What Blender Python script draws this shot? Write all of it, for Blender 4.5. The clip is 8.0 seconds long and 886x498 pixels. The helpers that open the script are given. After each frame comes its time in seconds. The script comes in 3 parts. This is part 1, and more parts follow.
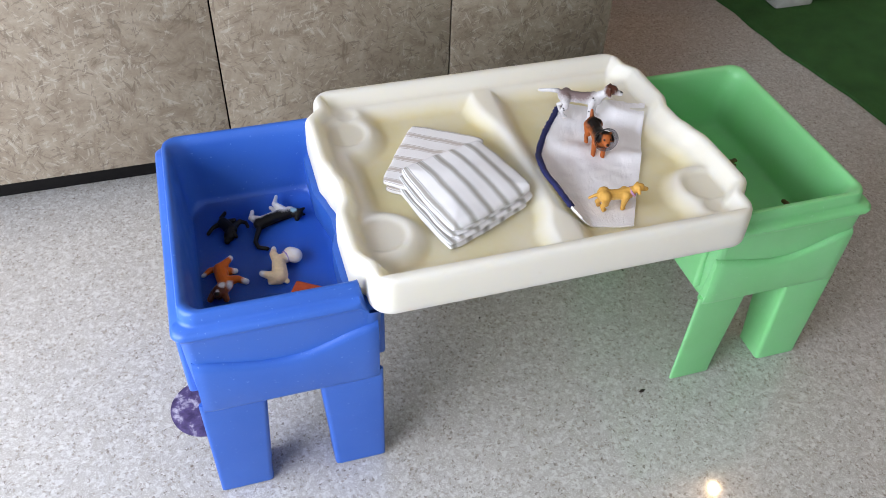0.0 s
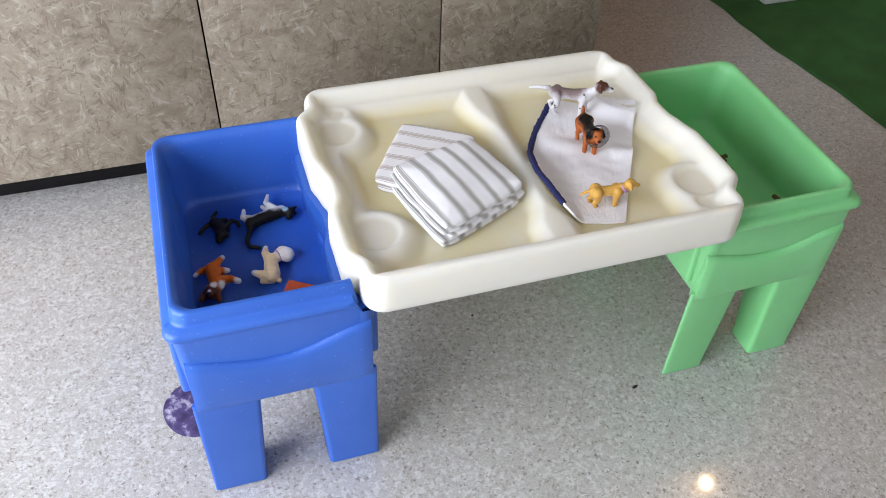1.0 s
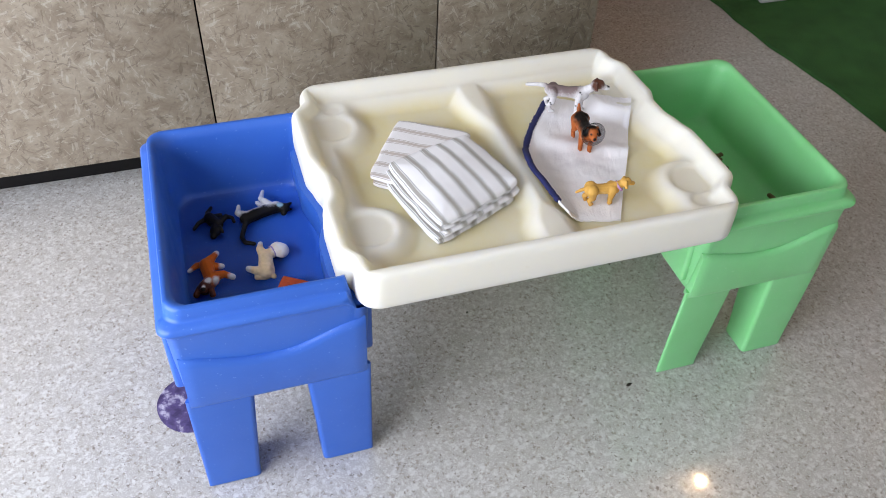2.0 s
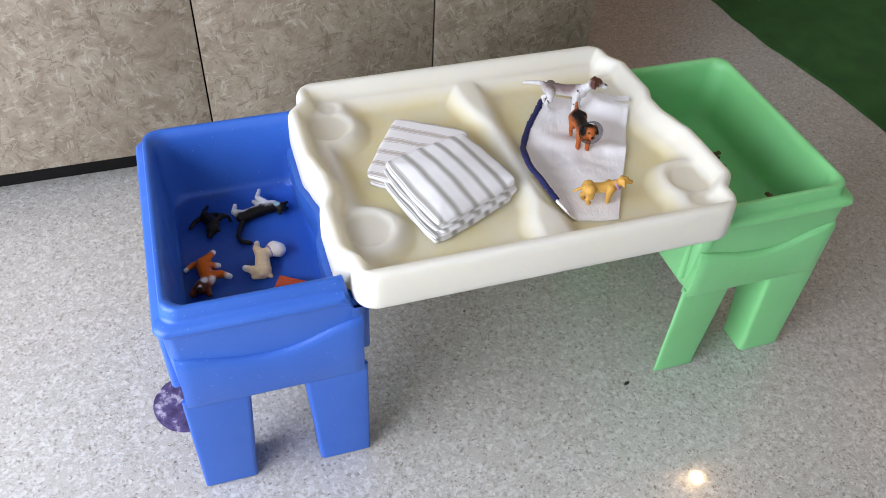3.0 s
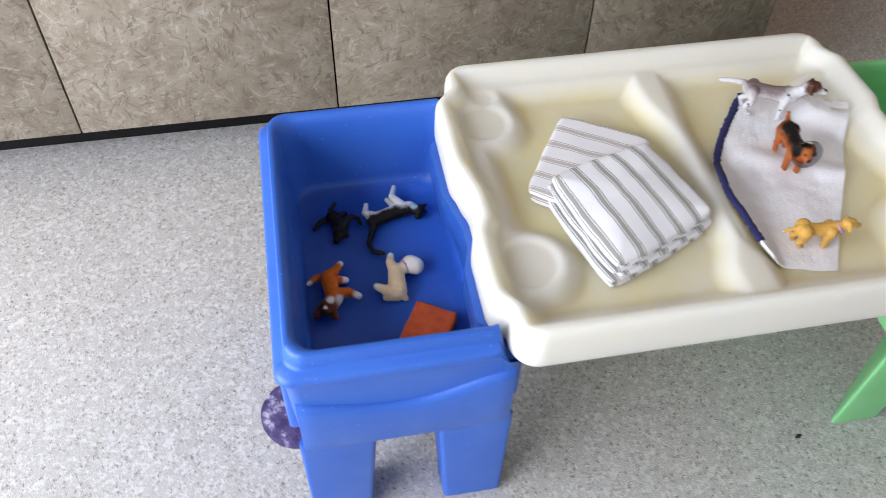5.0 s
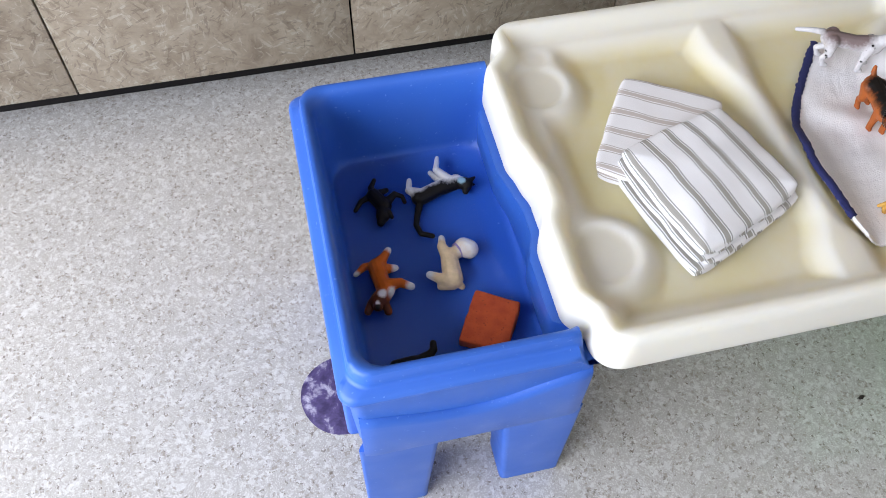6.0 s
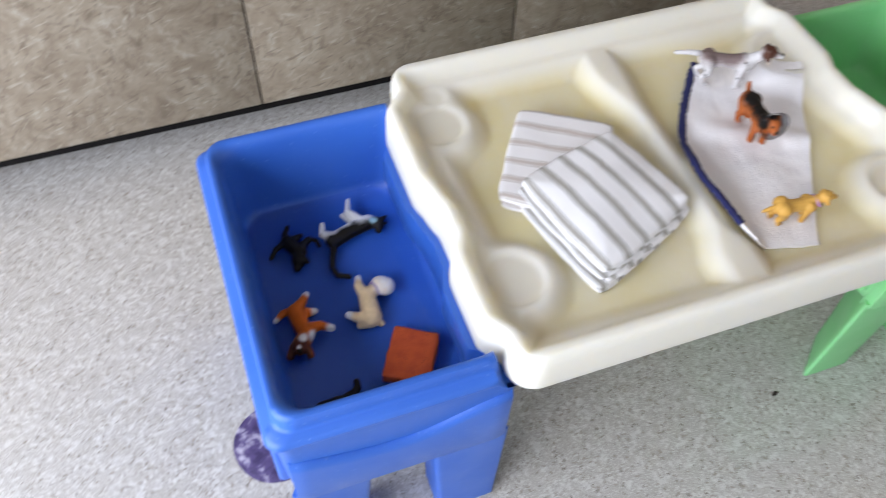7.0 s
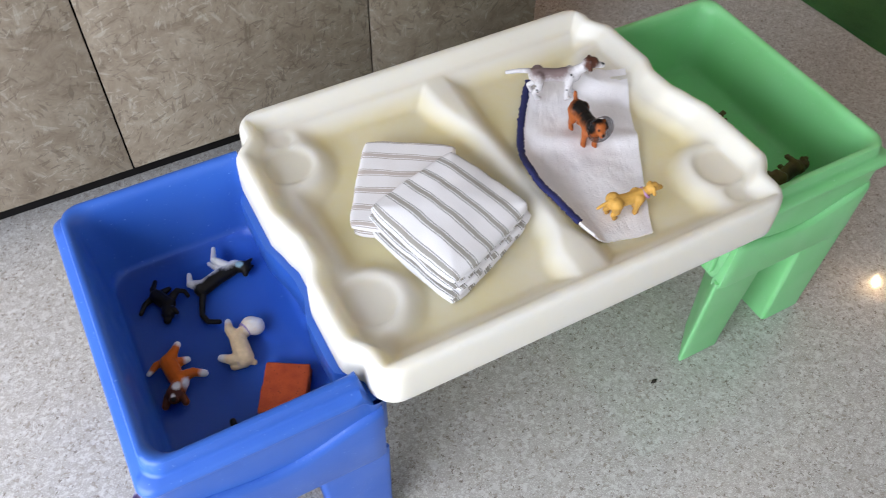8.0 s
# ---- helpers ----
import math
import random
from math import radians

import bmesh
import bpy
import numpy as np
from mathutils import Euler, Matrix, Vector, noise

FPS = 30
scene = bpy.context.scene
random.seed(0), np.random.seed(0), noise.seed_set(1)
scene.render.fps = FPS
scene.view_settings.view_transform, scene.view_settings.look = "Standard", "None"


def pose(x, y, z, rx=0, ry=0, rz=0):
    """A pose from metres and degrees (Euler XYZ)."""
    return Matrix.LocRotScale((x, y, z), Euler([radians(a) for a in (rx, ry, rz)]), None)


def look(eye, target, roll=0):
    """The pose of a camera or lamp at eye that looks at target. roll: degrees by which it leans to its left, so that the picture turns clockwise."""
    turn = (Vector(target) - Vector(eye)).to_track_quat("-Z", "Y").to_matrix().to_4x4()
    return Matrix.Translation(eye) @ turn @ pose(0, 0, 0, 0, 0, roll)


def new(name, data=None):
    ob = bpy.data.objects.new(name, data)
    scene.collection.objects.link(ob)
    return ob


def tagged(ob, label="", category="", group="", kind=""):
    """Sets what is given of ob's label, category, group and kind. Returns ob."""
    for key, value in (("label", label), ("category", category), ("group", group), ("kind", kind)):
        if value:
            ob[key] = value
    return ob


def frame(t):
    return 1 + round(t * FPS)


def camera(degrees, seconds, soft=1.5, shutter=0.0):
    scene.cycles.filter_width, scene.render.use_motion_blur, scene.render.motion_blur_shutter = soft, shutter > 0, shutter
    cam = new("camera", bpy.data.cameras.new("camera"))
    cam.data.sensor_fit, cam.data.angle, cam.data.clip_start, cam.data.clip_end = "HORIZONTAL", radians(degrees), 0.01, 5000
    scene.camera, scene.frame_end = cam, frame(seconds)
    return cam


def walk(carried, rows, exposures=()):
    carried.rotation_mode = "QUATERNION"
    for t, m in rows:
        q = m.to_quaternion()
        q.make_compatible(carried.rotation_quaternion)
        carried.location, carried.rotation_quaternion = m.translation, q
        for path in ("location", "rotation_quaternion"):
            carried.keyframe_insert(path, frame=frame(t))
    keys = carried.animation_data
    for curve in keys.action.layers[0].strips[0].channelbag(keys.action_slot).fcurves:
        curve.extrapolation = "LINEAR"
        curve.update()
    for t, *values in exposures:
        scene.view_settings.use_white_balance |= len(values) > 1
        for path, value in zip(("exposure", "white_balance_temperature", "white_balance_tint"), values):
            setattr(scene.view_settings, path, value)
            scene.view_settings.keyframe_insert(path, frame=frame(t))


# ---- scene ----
cam = camera(55.2, 8.0, soft=0.9, shutter=0.5)
PATH = [
    (0, (0.116, -0.948, 1.502), (0.564, 0.428, 0.122), 2.3),
    (0.5, (0.115, -0.95, 1.499), (0.568, 0.425, 0.12), 2.2),
    (1, (0.114, -0.947, 1.501), (0.581, 0.42, 0.118), 2.4),
    (1.5, (0.117, -0.949, 1.501), (0.586, 0.415, 0.116), 2.8),
    (3, (0.117, -0.939, 1.501), (0.598, 0.412, 0.106), 3.2),
    (3.5, (0.139, -0.935, 1.491), (0.565, 0.431, 0.093), 2.5),
    (4, (0.168, -0.892, 1.477), (0.44, 0.487, 0.054), 1.6),
    (4.5, (0.142, -0.774, 1.46), (0.386, 0.555, -0.014), 1.7),
    (5.8, (-0.007, -0.438, 1.423), (0.288, 0.661, -0.222), 2.5),
    (6, (-0.003, -0.432, 1.426), (0.266, 0.636, -0.243), 1.6),
    (6.5, (-0.009, -0.437, 1.43), (0.279, 0.624, -0.241), 1.8),
    (7, (0.022, -0.458, 1.454), (0.455, 0.635, -0.164), 2.7),
    (7.5, (0.06, -0.499, 1.47), (0.634, 0.585, -0.11), 2.2),
    (8, (0.103, -0.555, 1.483), (0.712, 0.55, -0.069), 1.1),
]
walk(cam, [(t, look(eye, target, roll)) for t, eye, target, roll in PATH])

# ---- light ----
scene.view_settings.exposure = 0.04
world = bpy.data.worlds.new("sky")
scene.world = world
world.use_nodes = True
sky = world.node_tree.nodes.new("ShaderNodeTexSky")
sky.sky_type, sky.sun_disc = "NISHITA", False
sky.sun_elevation, sky.sun_rotation = radians(40), radians(200)
world.node_tree.links.new(sky.outputs[0], world.node_tree.nodes["Background"].inputs[0])
world.node_tree.nodes["Background"].inputs[1].default_value = 0.06


def area_light(name, m, sx, sy, watts, colour):
    data = bpy.data.lights.new(name, "AREA")
    data.shape, data.size, data.size_y, data.energy, data.color = "RECTANGLE", sx, sy, watts, colour
    ob = new(name, data)
    ob.matrix_world = m
    return ob


# daylight in the glazed opening of the west wall; the south lamp behind the walk is added, unseen fill
area_light("window_light_west", look((-1.66, -0.75, 1.22), (0.0, -0.45, 0.40)), 2.4, 1.85, 128, (0.85, 0.895, 1.0))
area_light("fill_light_south", look((0.2, -3.54, 1.6), (0.4, 0.0, 0.6)), 2.4, 1.6, 13, (0.84, 0.89, 1.0))


# ---- materials ----
class Nodes:
    """A small hand for building one node material."""

    def __init__(self, name, rough=0.5, metal=0.0):
        self.mat = bpy.data.materials.new(name)
        self.mat.use_nodes = True
        self.tree = self.mat.node_tree
        self.bsdf = self.tree.nodes["Principled BSDF"]
        self.bsdf.inputs["Roughness"].default_value = rough
        self.bsdf.inputs["Metallic"].default_value = metal
        self.coord = self.tree.nodes.new("ShaderNodeTexCoord")

    def put(self, socket, value):
        if isinstance(value, bpy.types.NodeSocket):
            self.tree.links.new(value, socket)
        elif isinstance(value, (tuple, list)) and len(value) == 3 and socket.type == "RGBA":
            socket.default_value = (*value, 1)
        else:
            socket.default_value = value

    def noise(self, scale, detail=3.0, rough=0.5, vec=None, out=0, distort=0.0):
        n = self.tree.nodes.new("ShaderNodeTexNoise")
        n.inputs["Scale"].default_value, n.inputs["Detail"].default_value, n.inputs["Roughness"].default_value = scale, detail, rough
        n.inputs["Distortion"].default_value = distort
        self.put(n.inputs["Vector"], vec or self.coord.outputs["Object"])
        return n.outputs[out]

    def cells(self, scale, out="Color", vec=None, feature="F1", random=1.0):
        n = self.tree.nodes.new("ShaderNodeTexVoronoi")
        n.feature = feature
        n.inputs["Scale"].default_value, n.inputs["Randomness"].default_value = scale, random
        self.put(n.inputs["Vector"], vec or self.coord.outputs["Object"])
        return n.outputs[out]

    def ramp(self, fac, stops, constant=False):
        n = self.tree.nodes.new("ShaderNodeValToRGB")
        n.color_ramp.interpolation = "CONSTANT" if constant else "LINEAR"
        e = n.color_ramp.elements
        while len(e) < len(stops):
            e.new(0.5)
        for el, (p, c) in zip(e, stops):
            el.position, el.color = p, (*(c if isinstance(c, (tuple, list)) else (c, c, c)), 1)
        self.put(n.inputs[0], fac)
        return n.outputs[0]

    def mix(self, fac, a, b, kind="MIX"):
        n = self.tree.nodes.new("ShaderNodeMix")
        n.data_type, n.blend_type = "RGBA", kind
        self.put(n.inputs[0], fac), self.put(n.inputs[6], a), self.put(n.inputs[7], b)
        return n.outputs[2]

    def maths(self, op, a, b=0.0, c=0.0):
        n = self.tree.nodes.new("ShaderNodeMath")
        n.operation = op
        for i, v in enumerate((a, b, c)):
            self.put(n.inputs[i], v)
        return n.outputs[0]

    def split(self, vec):
        n = self.tree.nodes.new("ShaderNodeSeparateXYZ")
        self.put(n.inputs[0], vec)
        return n.outputs

    def mapped(self, scale=(1, 1, 1), turn=(0, 0, 0), vec=None, kind="POINT"):
        n = self.tree.nodes.new("ShaderNodeMapping")
        n.vector_type = kind
        n.inputs["Scale"].default_value = scale
        n.inputs["Rotation"].default_value = [radians(a) for a in turn]
        self.put(n.inputs[0], vec or self.coord.outputs["Object"])
        return n.outputs[0]

    def near(self, place, radius, soft=0.25, wobble=0.0):
        """1 inside a ball round a place of the object, 0 outside, with a ragged edge."""
        n = self.tree.nodes.new("ShaderNodeVectorMath")
        n.operation = "DISTANCE"
        self.put(n.inputs[0], self.coord.outputs["Object"])
        n.inputs[1].default_value = place
        d = n.outputs["Value"]
        if wobble:
            d = self.maths("ADD", d, self.maths("MULTIPLY", self.maths("SUBTRACT", self.noise(250, 2), 0.5), wobble))
        return self.ramp(self.maths("DIVIDE", d, radius * 2), [(0.5 - soft * 0.5, 1.0), (0.5 + soft * 0.5, 0.0)])

    def bump(self, height, strength=0.2, dist=0.002):
        n = self.tree.nodes.new("ShaderNodeBump")
        n.inputs["Strength"].default_value, n.inputs["Distance"].default_value = strength, dist
        self.put(n.inputs["Height"], height)
        self.put(self.bsdf.inputs["Normal"], n.outputs[0])

    def done(self, colour, rough=None):
        self.put(self.bsdf.inputs["Base Color"], colour)
        if rough is not None:
            self.put(self.bsdf.inputs["Roughness"], rough)
        return self.mat


def plastic(name, base, dark, light, rough=0.38, glow=0.0):
    m = Nodes(name, rough)
    c = m.mix(m.ramp(m.noise(6, 4), [(0.35, 0.0), (0.7, 1.0)]), base, dark)
    c = m.mix(m.ramp(m.noise(160, 2, 0.6), [(0.68, 0.0), (0.75, 0.5)]), c, light)
    m.bump(m.noise(220, 3, 0.6), 0.06, 0.001)
    m.bsdf.inputs["Specular IOR Level"].default_value = 0.5
    m.bsdf.inputs["Subsurface Weight"].default_value = glow
    m.bsdf.inputs["Subsurface Radius"].default_value = (1.0, 1.0, 1.0)
    m.bsdf.inputs["Subsurface Scale"].default_value = 0.02
    return m.done(c, m.ramp(m.noise(14, 4), [(0.3, rough - 0.06), (0.7, rough + 0.1)]))


def terrazzo():
    m = Nodes("speckled_vinyl", 0.3)
    c = m.ramp(m.noise(1.6, 4), [(0.3, (0.455, 0.432, 0.408)), (0.7, (0.505, 0.482, 0.46))])
    c = m.mix(m.ramp(m.noise(70, 3, 0.6), [(0.35, 0.0), (0.65, 0.35)]), c, (0.41, 0.385, 0.345))
    c = m.mix(m.ramp(m.noise(420, 2, 0.6), [(0.42, 0.4), (0.5, 0.0)]), c, (0.33, 0.30, 0.265))
    c = m.mix(m.ramp(m.noise(380, 2, 0.6), [(0.56, 0.0), (0.61, 0.75)]), c, (0.74, 0.73, 0.71))
    ragged = m.mix(0.012, m.coord.outputs["Object"], m.noise(260, 2, out=1))
    for scale, channel, cut, much, colour in ((120, 0, 0.85, 0.5, (0.68, 0.67, 0.65)), (130, 1, 0.91, 0.3, (0.33, 0.29, 0.24)), (190, 0, 0.86, 0.65, (0.68, 0.67, 0.65)), (210, 1, 0.92, 0.55, (0.24, 0.19, 0.15)), (230, 2, 0.972, 0.7, (0.13, 0.095, 0.07))):
        c = m.mix(m.ramp(m.split(m.cells(scale, "Color", ragged))[channel], [(0.0, 0.0), (cut, much)], True), c, colour)
    m.bump(m.noise(55, 4, 0.6), 0.10, 0.001)
    m.bsdf.inputs["Coat Weight"].default_value = 1.0
    m.bsdf.inputs["Coat Roughness"].default_value = 0.045
    return m.done(c, m.ramp(m.noise(5, 5), [(0.3, 0.30), (0.7, 0.45)]))


def laminate():
    m = Nodes("brushed_laminate", 0.45)
    big = m.noise(16, 5, 0.65, m.mapped((1, 1, 1), (0, 35, 0)), distort=0.9)
    c = m.ramp(big, [(0.28, (0.175, 0.134, 0.094)), (0.46, (0.270, 0.219, 0.160)), (0.60, (0.325, 0.273, 0.206)), (0.78, (0.395, 0.345, 0.270))])
    c = m.mix(m.ramp(m.noise(95, 4, 0.7), [(0.4, 0.0), (0.7, 0.35)]), c, (0.20, 0.16, 0.117))
    # short brush strokes lying every way, dark and light
    for k, turn in enumerate((-62, -28, 8, 40, 74)):
        stroke = m.noise(75 + 8 * k, 3, 0.6, m.mapped((1, 1, 4.0), (0, turn, 0), kind="TEXTURE"), distort=0.35)
        here = m.ramp(m.noise(9 + k, 2, 0.5, m.mapped((1, 1, 1), (0, turn * 2, 0))), [(0.42, 0.0), (0.52, 1.0)])
        dark = m.ramp(stroke, [(0.35, 0.6), (0.39, 0.0)])
        pale = m.ramp(stroke, [(0.62, 0.0), (0.66, 0.5)])
        c = m.mix(m.maths("MULTIPLY", here, dark), c, (0.14, 0.106, 0.075))
        c = m.mix(m.maths("MULTIPLY", here, pale), c, (0.45, 0.41, 0.34))
    return m.done(c, 0.42)


def plain(name, colour, rough=0.6, grain=40, vary=0.12, bump=0.1, metal=0.0):
    m = Nodes(name, rough, metal)
    low = tuple(v * (1 - vary) for v in colour)
    high = tuple(min(1, v * (1 + vary)) for v in colour)
    n = m.mix(0.4, m.noise(grain, 4), m.noise(grain / 12, 3))
    c = m.ramp(n, [(0.35, low), (0.65, high)])
    if bump:
        m.bump(m.noise(grain * 4, 3), bump, 0.001)
    return m.done(c)


def carpet_material():
    m = Nodes("green_carpet", 0.95)
    c = m.ramp(m.noise(8, 5, 0.6), [(0.3, (0.018, 0.075, 0.014)), (0.7, (0.04, 0.14, 0.03))])
    c = m.mix(m.ramp(m.noise(420, 2), [(0.4, 0.0), (0.7, 0.5)]), c, (0.06, 0.17, 0.05))
    m.bump(m.noise(350, 3), 0.8, 0.004)
    return m.done(c)


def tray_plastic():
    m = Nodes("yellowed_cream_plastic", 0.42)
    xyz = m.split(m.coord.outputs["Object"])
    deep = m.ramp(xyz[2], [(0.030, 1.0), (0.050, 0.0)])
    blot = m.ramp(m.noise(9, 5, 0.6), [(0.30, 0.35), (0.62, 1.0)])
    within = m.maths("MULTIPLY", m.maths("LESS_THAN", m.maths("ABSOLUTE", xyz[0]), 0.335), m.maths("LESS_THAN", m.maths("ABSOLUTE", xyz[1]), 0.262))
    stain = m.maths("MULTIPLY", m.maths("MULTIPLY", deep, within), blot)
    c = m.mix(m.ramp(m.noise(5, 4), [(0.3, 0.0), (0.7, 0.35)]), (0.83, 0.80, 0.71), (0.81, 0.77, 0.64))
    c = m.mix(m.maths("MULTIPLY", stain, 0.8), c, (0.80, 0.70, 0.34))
    c = m.mix(m.ramp(m.noise(38, 4, 0.7), [(0.66, 0.0), (0.76, 0.35)]), c, (0.70, 0.63, 0.43))
    m.bump(m.noise(180, 3, 0.6), 0.06, 0.001)
    m.bsdf.inputs["Subsurface Weight"].default_value = 0.8
    m.bsdf.inputs["Subsurface Radius"].default_value = (1.0, 0.95, 0.8)
    m.bsdf.inputs["Subsurface Scale"].default_value = 0.04
    return m.done(c, m.ramp(m.noise(12, 4), [(0.3, 0.34), (0.7, 0.5)]))


def striped(name, band, line, white):
    """Woven tea towel; the map's first axis runs across the stripes, in metres."""
    m = Nodes(name, 0.9)
    uv = m.split(m.coord.outputs["UV"])
    s = m.maths("ADD", uv[0], m.maths("MULTIPLY", m.maths("SUBTRACT", m.noise(60, 2), 0.5), 0.0015))
    p = m.maths("FRACT", m.maths("DIVIDE", s, 0.037))
    c = m.ramp(p, [(0.0, white), (0.08, line), (0.125, white), (0.17, band), (0.36, white), (0.40, line), (0.445, white)], True)
    weave = m.noise(900, 2, 0.5, m.coord.outputs["UV"])
    c = m.mix(m.ramp(weave, [(0.35, 0.16), (0.65, 0.0)]), c, (0.5, 0.48, 0.47))
    m.bump(m.mix(0.5, weave, m.noise(120, 3)), 0.3, 0.0008)
    return m.done(c)


def terry(name, colour, dark):
    m = Nodes(name, 0.95)
    loops = m.cells(520, "Distance")
    c = m.mix(m.ramp(loops, [(0.2, 0.0), (0.9, 0.35)]), colour, dark)
    c = m.mix(m.ramp(m.noise(16, 4), [(0.45, 0.0), (0.75, 0.3)]), c, dark)
    m.bump(m.mix(0.4, loops, m.noise(300, 3)), 0.5, 0.0014)
    return m.done(c)


def coat(name, base, patches, rough=0.42, fur=0.25):
    """Painted moulded figure: base colour with (place, radius, colour) patches."""
    m = Nodes(name, rough)
    c = m.mix(m.ramp(m.noise(120, 3), [(0.35, 0.0), (0.7, 0.5)]), base, tuple(v * 0.72 for v in base))
    for place, radius, colour in patches:
        c = m.mix(m.near(place, radius, 0.3, radius * 0.5), c, colour)
    m.bump(m.noise(500, 3), fur, 0.001)
    m.bsdf.inputs["Specular IOR Level"].default_value = 0.15
    return m.done(c)


def tie_dye():
    m = Nodes("purple_marbled_vinyl", 0.5)
    n = m.noise(38, 5, 0.65, distort=0.3)
    return m.done(m.ramp(n, [(0.36, (0.035, 0.022, 0.085)), (0.52, (0.085, 0.06, 0.17)), (0.63, (0.42, 0.39, 0.50)), (0.76, (0.62, 0.60, 0.66))]))


def sponge_material():
    m = Nodes("orange_sponge", 0.85)
    holes = m.ramp(m.cells(210, "Distance"), [(0.12, 1.0), (0.3, 0.0)])
    c = m.mix(m.ramp(m.noise(60, 4), [(0.35, 0.0), (0.7, 1.0)]), (0.55, 0.085, 0.016), (0.42, 0.052, 0.010))
    c = m.mix(m.maths("MULTIPLY", holes, m.ramp(m.noise(90, 2), [(0.5, 0.0), (0.6, 0.8)])), c, (0.2, 0.025, 0.008))
    m.bump(m.mix(0.5, holes, m.noise(200, 3)), 0.5, -0.002)
    return m.done(c)


def water_material():
    m = Nodes("tinted_water", 0.02)
    m.bsdf.inputs["Transmission Weight"].default_value = 1.0
    m.bsdf.inputs["IOR"].default_value = 1.22
    m.bump(m.noise(14, 2), 0.06, 0.004)
    # Tint darkens the bed below, painting in the shade between the tub walls.
    return m.done((0.60, 0.70, 0.88))


BLUE = plastic("blue_plastic", (0.038, 0.138, 0.545), (0.030, 0.118, 0.50), (0.22, 0.36, 0.75))
GREEN = plastic("green_plastic", (0.28, 0.71, 0.31), (0.25, 0.66, 0.265), (0.45, 0.80, 0.50), glow=0.6)
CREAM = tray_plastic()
FLOOR = terrazzo()
LAMINATE = laminate()
BLACK = plain("black_vinyl", (0.007, 0.006, 0.006), 0.5, 30, 0.2)
BLACK.node_tree.nodes["Principled BSDF"].inputs["Specular IOR Level"].default_value = 0.2
CARPET = carpet_material()
WALL = plain("painted_wall", (0.36, 0.33, 0.29), 0.7)
CEIL = plain("white_ceiling", (0.62, 0.61, 0.60), 0.85)
WOOD = plain("brown_wood", (0.46, 0.20, 0.07), 0.45, 14, 0.3)
WHITE = plain("white_paint", (0.74, 0.74, 0.72), 0.5)


# ---- mesh helpers ----
def mesh_of(name, bm, mat, sharp=40):
    me = bpy.data.meshes.new(name)
    bmesh.ops.recalc_face_normals(bm, faces=bm.faces[:])
    bm.to_mesh(me)
    bm.free()
    for p in me.polygons:
        p.use_smooth = True
    me.set_sharp_from_angle(angle=radians(sharp))
    me.materials.append(mat)
    return me


def thing(name, bm=None, mat=None, label="", category="", group="", kind="", m=None, sharp=40):
    ob = new(name, mesh_of(name, bm, mat, sharp) if bm else None)
    if m is not None:
        ob.matrix_world = m
    return tagged(ob, label, category, group, kind)


def part(name, bm, mat, parent, label="", m=None, sharp=40):
    ob = new(name, mesh_of(name, bm, mat, sharp))
    ob.parent = parent
    if m is not None:
        ob.matrix_basis = m
    return tagged(ob, label)


def block(x0, x1, y0, y1, z0, z1, bevel=0.0, segs=2, bm=None):
    bm = bm or bmesh.new()
    made = bmesh.ops.create_cube(bm, size=1, matrix=Matrix.Translation(((x0 + x1) / 2, (y0 + y1) / 2, (z0 + z1) / 2)) @ Matrix.Diagonal((x1 - x0, y1 - y0, z1 - z0, 1)))
    if bevel:
        edges = {e for v in made["verts"] for e in v.link_edges}
        bmesh.ops.bevel(bm, geom=list(edges), offset=bevel, segments=segs, profile=0.5, affect="EDGES")
    return bm


def round_rect(x0, x1, y0, y1, r, z, n=6):
    pts = []
    for cx, cy, a0 in ((x1 - r, y1 - r, 0), (x0 + r, y1 - r, 90), (x0 + r, y0 + r, 180), (x1 - r, y0 + r, 270)):
        for i in range(n + 1):
            a = radians(a0 + 90 * i / n)
            pts.append((cx + r * math.cos(a), cy + r * math.sin(a), z))
    return pts


def round_corners(poly, r, n=3):
    """A polygon with each corner replaced by a short bend."""
    out = []
    for k, p in enumerate(poly):
        p, a, b = Vector(p), Vector(poly[k - 1]), Vector(poly[(k + 1) % len(poly)])
        da, db = a - p, b - p
        ra, rb = min(r, da.length * 0.45), min(r, db.length * 0.45)
        p0, p1 = p + da.normalized() * ra, p + db.normalized() * rb
        for i in range(n + 1):
            t = i / n
            q = p0 * (1 - t) ** 2 + p * (2 * t * (1 - t)) + p1 * t * t
            out.append((q.x, q.y))
    return out


def loft(bm, loops, cap_start=True, cap_end=True):
    rows = [[bm.verts.new(p) for p in loop] for loop in loops]
    for a, b in zip(rows, rows[1:]):
        k = len(a)
        for i in range(k):
            bm.faces.new((a[i], a[(i + 1) % k], b[(i + 1) % k], b[i]))
    if cap_start:
        bm.faces.new(rows[0])
    if cap_end:
        bm.faces.new(rows[-1])
    return rows


def smooth(a, b, x):
    t = min(1.0, max(0.0, (x - a) / (b - a)))
    return t * t * (3 - 2 * t)


# ---- the room ----
FLOOR_Z = 0.0
thing("floor", block(-1.72, 4.6, -3.6, 2.5, -0.1, 0.0), FLOOR, "speckled grey-beige terrazzo-look vinyl floor, lightly glossy", "floor", kind="structure")
thing("wall_north", block(-1.72, 4.6, 2.5, 2.62, 0, 2.7), WALL, "plain painted wall closing the room", "wall", kind="structure")
thing("wall_east", block(4.6, 4.72, -3.6, 2.5, 0, 2.7), WALL, "plain painted wall closing the room", "wall", kind="structure")


